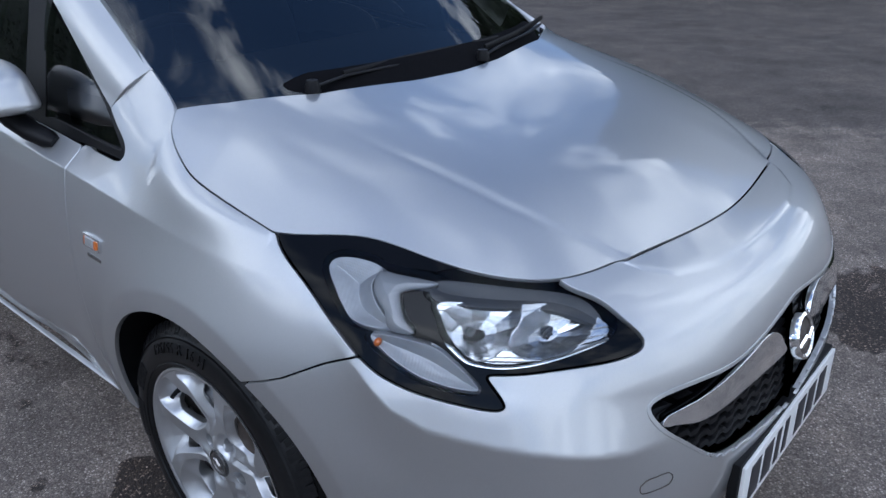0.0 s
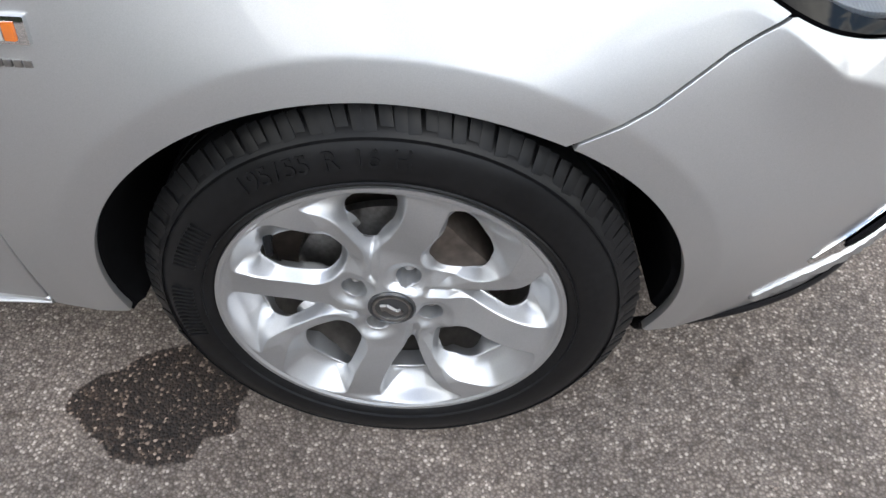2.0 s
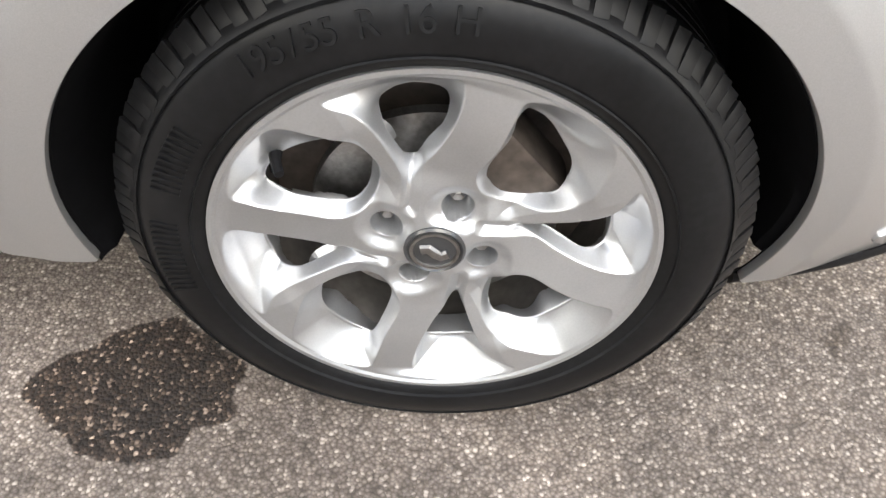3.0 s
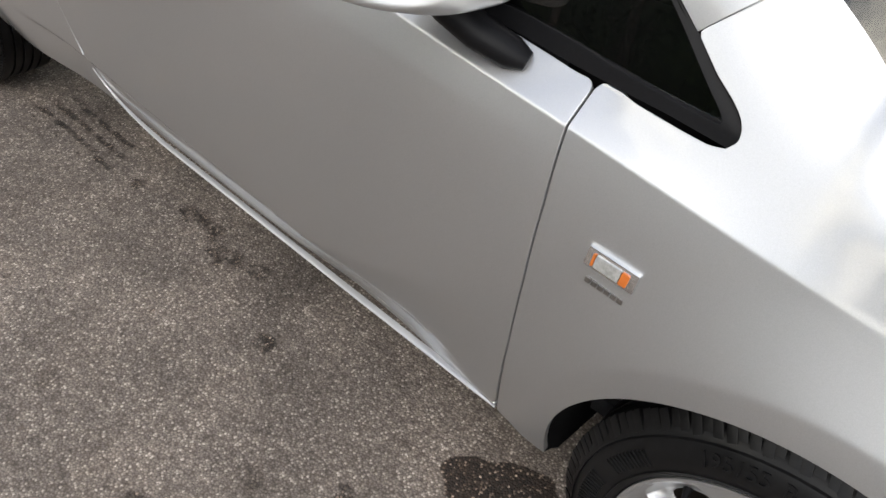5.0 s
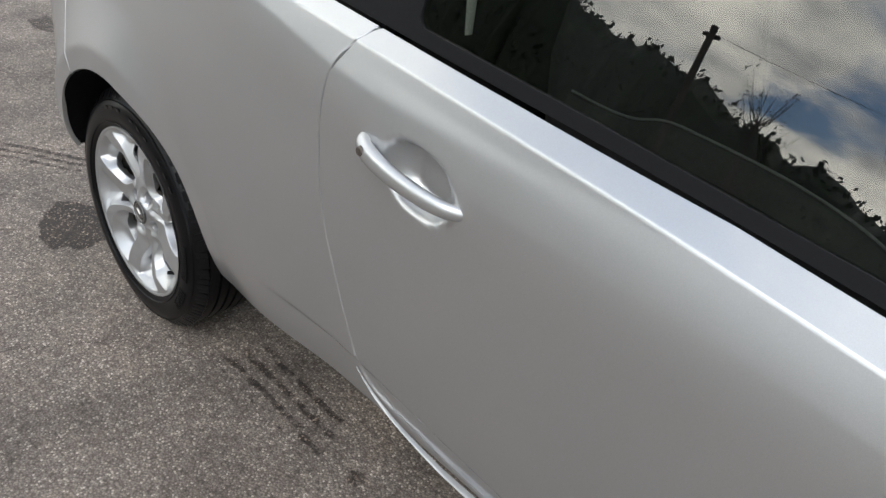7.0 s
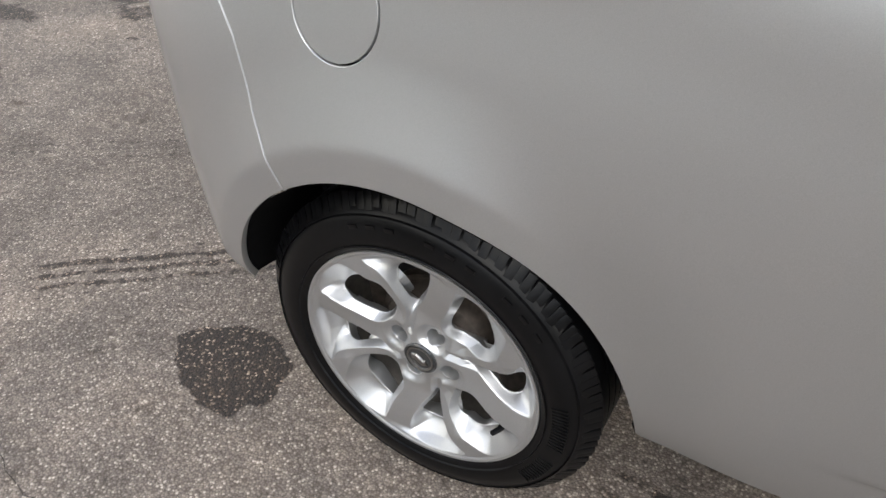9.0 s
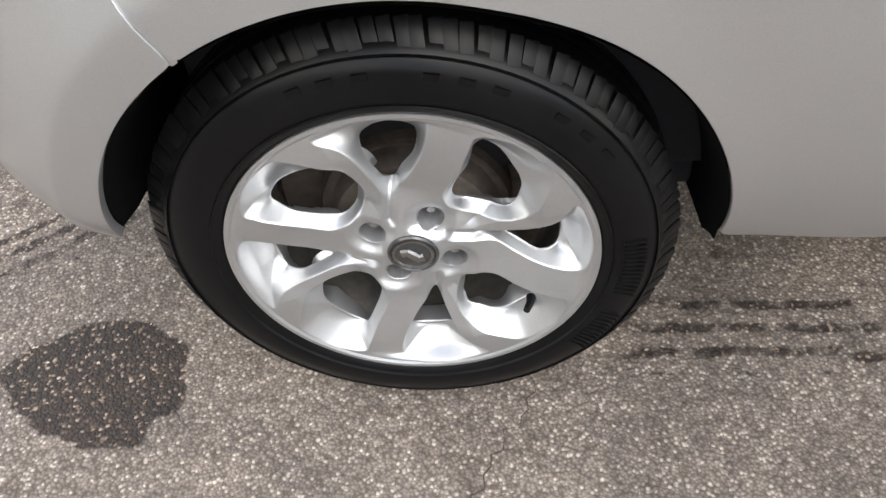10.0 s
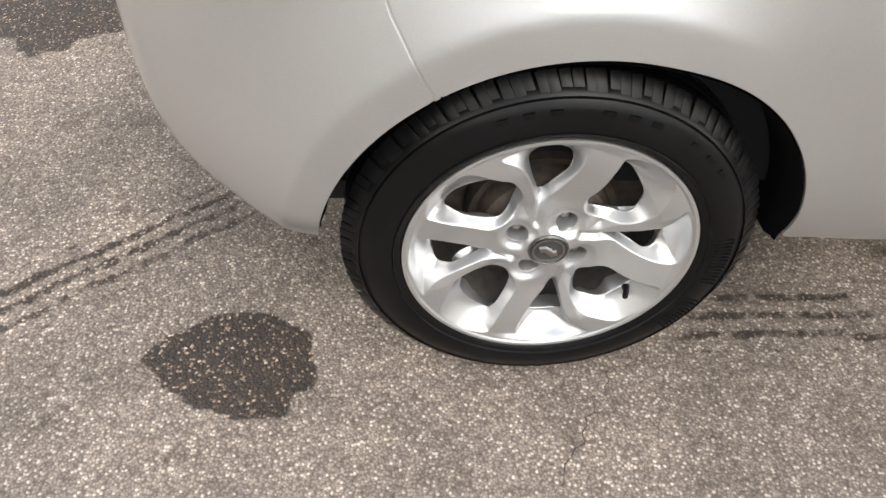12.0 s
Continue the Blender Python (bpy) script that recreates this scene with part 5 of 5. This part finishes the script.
# ---- door furniture ----
def door_mirror(k):
    """The silver mirror head with its black back rim, glass and foot."""
    outline = rounded([(-.930, .974), (-.892, 1.016), (-.835, 1.043), (-.772, 1.054), (-.734, 1.034), (-.721, .985), (-.725, .947), (-.79, .939), (-.86, .943), (-.915, .957)], 10)
    n = len(outline)
    c = np.array([-.825, .99])

    def rings(levels):
        bm = bmesh.new()
        rows = []
        for scale, depth in levels:
            row = []
            nose = c + np.array([.012, -.006]) * min(1, max(0, depth) / .13)
            for y, z in nose + (outline - c) * scale:
                back = -.715 + .10 * (y + .85)
                row.append(bm.verts.new((back + depth * (1 + .9 * (y + .85)) * (1 - 2.4 * (z - .985)), y * k, z)))
            rows.append(row)
        for a, b in zip(rows, rows[1:]):
            for i in range(n):
                bm.faces.new((a[i], a[(i + 1) % n], b[(i + 1) % n], b[i]))
        bm.faces.new(rows[-1])
        return bm

    levels = [(.985, .008)] + [(math.cos(a) ** .48, .008 + .125 * math.sin(a)) for a in np.linspace(0, 1.53, 18)]
    head = part("door_mirror", rings(levels), PAINT, car, "silver door mirror head on a black foot")
    part("mirror_rim", rings([(.975, .012), (.98, .004), (.965, -.006), (.92, -.008), (.92, .0)]), TRIM, head)
    part("mirror_glass", rings([(.92, -.004), (.5, -.004), (.02, -.004)]), CHROME, head)
    arm = tube([(-.66, -.79 * k, .955), (-.64, -.772 * k, .925), (-.60, -.758 * k, .902), (-.557, -.742 * k, .886), (-.537, -.735 * k, .880)], .027, 16, taper=(1.0, 1.05, 1.0, .92, .55), flat=.8)
    part("mirror_foot", arm, TRIM, head, "black plastic mirror foot")


for k in (1, -1):
    door_mirror(k)


def door_handle(k):
    """A slender strap over the hollow, with the lock at its rear end."""
    line = spline(np.array([(-1.630, -.806, .868), (-1.618, -.824, .866), (-1.59, -.834, .861), (-1.54, -.838, .853), (-1.48, -.835, .8465), (-1.445, -.829, .844), (-1.428, -.821, .8430), (-1.413, -.808, .8425)]), np.linspace(0, 7, 40))
    taper = np.interp(np.arange(40), [0, 5, 12, 18, 24, 34, 39], [1.05, 1.15, 1.10, 1.0, .92, .76, .55]).tolist()
    handle = part("door_handle", tube([(x, y * k, z) for x, y, z in line], .0112, 18, taper=taper, flat=1.3), PAINT, doors[0 if k > 0 else 1])
    lock = lathe([(.0001, -.0045), (.0060, -.0045), (.0075, -.003), (.0080, .004)], 20)
    lock.transform(Matrix.Diagonal((1, k, 1, 1)) @ Matrix.Translation((-1.604, -.8415, .866)))
    part("lock_cylinder", lock, DARK_STEEL, handle, "round metal key lock")


for k in (1, -1):
    door_handle(k)


def side_indicator(k):
    m = Matrix.Diagonal((1, k, 1, 1)) @ Matrix.Translation((-.333, -.7885, .713)) @ Matrix.Rotation(radians(3), 4, "Y") @ Matrix.Rotation(radians(-9), 4, "X")
    bm = box((-.036, -.006, -.014), (.036, .004, .014), .004)
    bm.transform(m)
    body = part("side_indicator", bm, CHROME, car, "small chrome side indicator with amber ends")
    for lo, hi, mat, name in ((-.026, -.022, AMBER, "amber_lens"), (-.0215, .0145, INDICATOR, "clear_lens"), (.015, .026, AMBER, "amber_lens")):
        b = box((lo, -.009, -.009), (hi, -.003, .009), .002)
        b.transform(m)
        part(name, b, mat, body)
    for j in range(6):
        b = box((-.026 + j * .0095, -.0018, -.0375), (-.0185 + j * .0095, .004, -.0305), .0008)
        b.transform(m)
        part("emblem_bar", b, STEEL, body)


for k in (1, -1):
    side_indicator(k)

# ---- wipers and scuttle ----
cowl_line = spline(np.concatenate([np.array(COWL)[:0:-1] * np.array([1, -1, 1]), np.array(COWL)]), np.linspace(0, 8, 90))
rise = smooth_step(-.50, -.36, cowl_line[:, 1:2]) * smooth_step(.64, .45, cowl_line[:, 1:2])
scuttle = np.array([cowl_line + np.array([.030, 0, -.012]), cowl_line + np.array([-.008, 0, -.004]) + rise * np.array([0, 0, .005]), cowl_line + np.array([-.030, 0, .006]) + rise * np.array([-.012, 0, .026]), cowl_line + np.array([-.040, 0, .010]) + rise * np.array([-.020, 0, .036])])
scuttle = spline(scuttle, np.linspace(0, 3, 12))
part("scuttle_panel", sheet("scuttle_panel", scuttle, grid_normals(scuttle, np.array([0, 0, 1])), None, depth=0), LAMP_BLACK, car, "black plastic scuttle below the windscreen")


def wiper(points, blade):
    arm = part("wiper_arm", tube(points, .0055, 8, flat=.6), TRIM, car)
    part("wiper_blade", tube(blade, .0042, 8, flat=2.0), TRIM, arm)
    hub = lathe([(.0001, .018), (.012, .016), (.016, .004), (.017, -.01)], 16)
    hub.transform(Matrix.Translation(points[0]) @ Matrix.Rotation(radians(90), 4, "X"))
    part("wiper_hub", hub, TRIM, arm)


wiper([(-.055, -.395, 1.000), (-.058, -.30, 1.008), (-.052, -.12, 1.006), (-.047, .08, 1.003)], [(-.064, -.30, 1.010), (-.067, -.10, 1.012), (-.062, .12, 1.010), (-.064, .25, 1.011)])
wiper([(-.012, .12, .990), (-.032, .22, 1.000), (-.062, .38, 1.007), (-.10, .50, 1.014)], [(-.037, .16, 1.003), (-.057, .30, 1.011), (-.097, .45, 1.018), (-.13, .55, 1.024)])

# ---- cabin ----
part("dashboard", box((-.78, -.60, .78), (-.16, .60, .955), .05), DASH, car, "dark moulded dashboard")
part("headlining", box((-2.5, -.52, 1.395), (-1.0, .52, 1.41), .004), SEAT, car)
part("cabin_floor", box((-2.9, -.66, .30), (-.15, .66, .34), .01), SEAT, car)
for k in (1, -1):
    part("door_lining", box((-1.70, min(-.70 * k, -.66 * k), .36), (-.50, max(-.70 * k, -.66 * k), .90), .015), DASH, car)
    part("rear_lining", box((-2.75, min(-.69 * k, -.65 * k), .36), (-1.72, max(-.69 * k, -.65 * k), .99), .015), DASH, car)


def seat(x, y, wide=.26):
    cushion = blob((.27, wide, .10), 24, 3)
    cushion.transform(Matrix.Translation((x, y, .52)))
    s = part("seat", cushion, SEAT, car, "dark cloth front seat")
    back = blob((.09, wide, .33), 24, 3)
    back.transform(Matrix.Translation((x - .34, y, .84)) @ Matrix.Rotation(radians(-16), 4, "Y"))
    part("backrest", back, SEAT, s)
    rest = blob((.05, .13, .085), 20, 3)
    rest.transform(Matrix.Translation((x - .46, y, 1.22)) @ Matrix.Rotation(radians(-10), 4, "Y"))
    part("headrest", rest, SEAT, s)


seat(-1.05, -.37)
seat(-1.05, .37)
bench = blob((.10, .60, .34), 24, 4)
bench.transform(Matrix.Translation((-2.25, 0, .82)) @ Matrix.Rotation(radians(-14), 4, "Y"))
part("rear_bench", bench, SEAT, car, "dark cloth rear bench")
GREEN = material("green plastic", (0.02, 0.30, 0.06), rough=0.35, grain=0.1, scale=80)
fresh = blob((.012, .010, .024), 16, 2.5)
fresh.transform(Matrix.Translation((-.812, -.50, .888)))
freshener = part("air_freshener", fresh, GREEN, None)
tagged(freshener, "small green air freshener clipped to the dashboard vent", "air freshener")
part("clip", box((-.808, -.505, .884), (-.775, -.495, .892), .002), TRIM, freshener)
knob = blob((.012, .006, .006), 14, 2.2)
knob.transform(Matrix.Translation((-.898, -.652, .950)) @ Matrix.Rotation(radians(25), 4, "Y"))
part("door_release", knob, CHROME, car, "small chrome inner door release")
DARK_RED = material("glossy dark red", (0.10, 0.008, 0.010), rough=0.25, coat=0.6, grain=0.08, scale=120)
# dark red strip along the dashboard's rear face
part("dash_trim", box((-.795, -.58, .815), (-.772, .58, .885), .008), DARK_RED, car, "glossy dark red strip across the dashboard")
# dark panel and grey line built in place of a reflection in the window
REFLECTION_LINE = material("grey reflection line", (0.12, 0.125, 0.125), rough=0.5, grain=0.1, scale=260)
REFLECTION_DARK = material("dark reflection shape", (0.016, 0.016, 0.017), rough=0.75, grain=0.2, scale=260, stain=0.1)
for k in (1, -1):
    reflected_curve = spline(np.array([(-1.40, .995), (-1.31, .992), (-1.263, 1.005), (-1.202, 1.006), (-1.08, .996), (-.983, .973), (-.947, .948), (-.93, .915)]), np.linspace(0, 7, 50))
    bm = bmesh.new()
    rows = []
    for x, z in reflected_curve:
        rows.append([bm.verts.new((x, k * y, h)) for y, h in ((-.645, z - .12), (-.650, z - .004), (-.655, z), (-.661, z - .001), (-.664, z - .008), (-.690, z - .030), (-.690, z - .12))])
    for a, b in zip(rows, rows[1:]):
        for i in range(6):
            bm.faces.new((a[i], a[i + 1], b[i + 1], b[i]))
    door_card = part("door_card", bm, REFLECTION_DARK, doors[0 if k > 0 else 1], "dark panel in place of a reflection in the door window")
    part("edge_piping", tube([(x, k * -.655, z + .001) for x, z in reflected_curve], .0018, 8), REFLECTION_LINE, door_card, "thin grey line in place of a reflected edge in the window")
PALE_GREEN = material("pale greenish white", (0.66, 0.70, 0.64), rough=0.8, grain=0.2, scale=300)
# narrow pale strip that runs up beside the door pillar
part("seat_belt", tube([(-1.632, -.618, .9985), (-1.634, -.618, 1.04), (-1.645, -.614, 1.15), (-1.67, -.60, 1.32)], .0085, 8, flat=.25), PALE_GREEN, car, "pale strip beside the door pillar")
wheel_rim = bmesh.new()
lathe([(.185 + .014 * math.cos(a), .014 * math.sin(a)) for a in np.linspace(0, 2 * math.pi, 13)], 48, wheel_rim)
wheel_rim.transform(Matrix.Translation((-.72, -.36, .93)) @ Matrix.Rotation(radians(-62), 4, "Y") @ Matrix.Rotation(radians(90), 4, "X"))
part("steering_wheel", wheel_rim, DASH, car)

# ---- surroundings, behind the camera and across the yard ----
LEAF = material("tree leaves", (0.022, 0.034, 0.012), rough=0.6, grain=0.5, scale=6, stain=0.3, stain_scale=1.2)
BARK = material("bark", (0.07, 0.055, 0.045), rough=0.9, grain=0.4, scale=25, stain=0.3, bump=0.006)
POLE = material("tarred pole wood", (0.06, 0.048, 0.04), rough=0.9, grain=0.3, scale=30, stain=0.3, bump=0.003)


def tree(x, y, high, wide, seed, bare=False, low=.25, count=9000, leaf=1.0):
    rnd = random.Random(seed)
    root = new("tree")
    root.location = (x, y, 0)
    tagged(root, "bare-twigged tree behind the hedge" if bare else "dark leafy tree beyond the yard", "tree", group="trees round the yard")
    bm = tube([(0, 0, 0), (.05, .03, high * .25), (-.04, .05, high * .5), (0, 0, high * .85)], .16, 10, taper=(1.2, .9, .6, .15))
    limbs = []
    for k in range(14 if not bare else 90):
        a, h = rnd.uniform(0, 6.28), rnd.uniform(low, .85) * high
        r = wide * rnd.uniform(.4, .95) * (1 - abs(h / high - .5) * .8)
        tip = Vector((r * math.cos(a), r * math.sin(a), h + rnd.uniform(.1, .3) * high * .6))
        mid = Vector((tip.x * .5, tip.y * .5, h + (tip.z - h) * .35))
        limbs.append(tip)
        t = tube([(0, 0, h), mid, tip], .05 if not bare else .013, 6, taper=(1, .6, .2))
        me = bpy.data.meshes.new("tmp")
        t.to_mesh(me)
        t.free()
        bm.from_mesh(me)
        bpy.data.meshes.remove(me)
    part("trunk", bm, BARK, root)
    verts, faces = [], []
    count = count if not bare else 2600
    for k in range(count):
        tip = rnd.choice(limbs)
        p = tip * rnd.uniform(.45, 1.05) + Vector([rnd.gauss(0, wide * (.04 if bare else .16)) for _ in range(3)])
        if p.z < .3 + (low - .25) * high * 1.2:
            continue
        s = leaf * rnd.uniform(.035, .09) if not bare else rnd.uniform(.015, .04)
        u = Vector([rnd.gauss(0, 1) for _ in range(3)]).normalized()
        w = u.orthogonal().normalized() * s
        v = u.cross(w).normalized() * s * .6
        i = len(verts)
        verts += [p - w, p + v, p + w, p - v]
        faces.append((i, i + 1, i + 2, i + 3))
    me = bpy.data.meshes.new("crown")
    me.from_pydata([tuple(v) for v in verts], [], faces)
    tagged(part("crown", me, LEAF, root), kind="stuff")


for n, (x, y, h, w) in enumerate(((-17, -16, 7.5, 2.4), (-13.5, -15.5, 6.8, 2.2), (12, -16, 5.0, 2.2))):
    tree(x, y, h, w, n)
tree(-3.7, -12.9, 4.75, 1.0, 77, bare=True)


def leafy_bank(name, label, xs, top, y, deep, count, leaf, seed, knob, low=0.0):
    """A dense mass of leaves: a solid core with an uneven top and loose leaves all over it."""
    rnd = random.Random(seed)
    verts, faces = [], []
    top = top + [rnd.gauss(0, .5 * knob) + knob * math.sin(x * 2.1 / (1 + knob)) + .7 * knob * math.sin(x * 5.3 / (1 + knob) + 1) for x in xs]
    side = 1 if deep > 0 else -1
    for x, h in zip(xs, top):
        foot = low + (.15 * knob * math.sin(x) if low else 0)
        h = max(h, foot + .5)
        verts += [(x, y + deep * .2, foot), (x, y + rnd.gauss(0, .06), foot + (h - foot) * .6), (x, y + deep * .17, h * .9), (x, y + deep * .47, h), (x, y + deep * .87, h * .9), (x, y + deep, foot)]
    n = len(xs)
    for k in range(n - 1):
        for m in range(5):
            a = k * 6 + m
            faces.append((a, a + 1, a + 7, a + 6))
    for _ in range(count):
        k = rnd.randrange(n)
        u = rnd.random()
        p = Vector((xs[k] + rnd.uniform(-1, 1) * (xs[1] - xs[0]), y + deep * max(0, u - .6) * 1.0 + rnd.gauss(0, .6 * leaf), low + max(.3, top[k] - low) * min(1, u * 1.1) + rnd.gauss(0, .8 * leaf)))
        d = Vector([rnd.gauss(0, 1) for _ in range(3)]).normalized()
        s = leaf * rnd.uniform(.5, 1.4)
        w = d.orthogonal().normalized() * s
        v = d.cross(w).normalized() * s * .6
        i = len(verts)
        verts += [tuple(p - w), tuple(p + v), tuple(p + w), tuple(p - v)]
        faces.append((i, i + 1, i + 2, i + 3))
    me = bpy.data.meshes.new(name)
    me.from_pydata(verts, [], faces)
    tagged(part(name, me, LEAF), label, "hedge" if name == "hedge" else "trees", kind="stuff")


along = np.linspace(-28, 22, 260)
leafy_bank("hedge", "tall dark hedge of dense leaves along the yard's edge", along, np.interp(along, [-28, -16, -11, -8, -6, -4.2, -2.4, -1.2, 1, 6, 22], [7.4, 6.9, 6.0, 5.1, 4.7, 4.25, 3.85, 3.6, 3.4, 3.4, 3.5]), -13.5, -1.5, 16000, .075, 9, .10)
along = np.linspace(-11, 4.5, 140)
leafy_bank("tree_belt", "belt of tall leafy trees beyond the yard", along, np.interp(along, [-11, -10, -8, -6.5, -5, -2, 0, 2, 3.6, 4.5], [2, 6, 8.0, 9.0, 12.0, 12.4, 9.5, 7.5, 5, 2]), 17.0, 5.0, 16000, .18, 12, .22, low=0.0)
for x in (-8.2, -4.6, -1.0, 2.3):
    stem = new("tree")
    part("trunk", tube([(x, 19.2, 0), (x + .2, 19.3, 5), (x - .1, 19.2, 6.0)], .28, 10, taper=(1.3, .9, .7)), BARK, stem)
    tagged(stem, "tall bare trunk of a tree beyond the yard", "tree", group="tall trees")
pole = part("telegraph_pole", tube([(-5.03, -12.6, 0), (-5.01, -12.6, 3), (-4.97, -12.6, 5.20)], .068, 14, taper=(1.15, 1.0, .9)), POLE)
tagged(pole, "dark wooden telegraph pole beside the hedge", "pole")
part("cross_piece", box((-5.14, -12.69, 5.00), (-4.82, -12.62, 5.07), .01), POLE, pole)
part("overhead_wire", tube([(-4.9 + 9 * u, -12.65 - .6 * u, 5.08 + .5 * u - 1.2 * u * (1 - u)) for u in np.linspace(0, 1, 24)], .005, 6), POLE, pole, "thin dark overhead wire")

# ---- another parked car, across the yard ----
DARK_PAINT = material("dark blue car paint", (0.012, 0.014, 0.02), rough=0.35, metal=0.4, coat=1.0, grain=0.05, scale=600, stain=0.05)
other = new("parked_car")
tagged(other, "dark parked car across the yard", "car")
shell = np.maximum.reduce([lower_arch(FRONT_ARCH), lower_arch(REAR_ARCH), -glazed])
part("body", sheet("body", SIDE, SIDE_N, shell, both=True), DARK_PAINT, other)
part("bonnet", sheet("bonnet", HOOD, HOOD_N, None, both=True, depth=0), DARK_PAINT, other)
part("roof", sheet("roof", ROOF, grid_normals(ROOF, np.array([0, 0, 1])), None, both=True), DARK_PAINT, other)
part("side_windows", sheet("side_windows", WALL, WALL_N, None, both=True, depth=0, lift=-.003), LAMP_BLACK, other)
part("windscreen", sheet("windscreen", SCREEN, SCREEN_N, None, both=True, depth=0), LAMP_BLACK, other)
part("tailgate", sheet("tailgate", TAIL, TAIL_N, None, both=True, depth=0), DARK_PAINT, other)
part("floor_pan", box((-2.95, -.70, .19), (.62, .70, .40), .02), SHELL, other)
for x in (0, -2.511):
    for k in (0, 180):
        w = lathe([(.0001, -.775), (.20, -.785), (.22, -.79), (.25, -.797), (.28, -.789), (.303, -.76), (.303, -.61), (.27, -.585)], 48)
        w.transform(Matrix.Translation((x, 0, .303)) @ Matrix.Rotation(radians(k), 4, "Z"))
        part("wheel", w, RUBBER, other)
other.location = (-5.05, 10.15, 0)
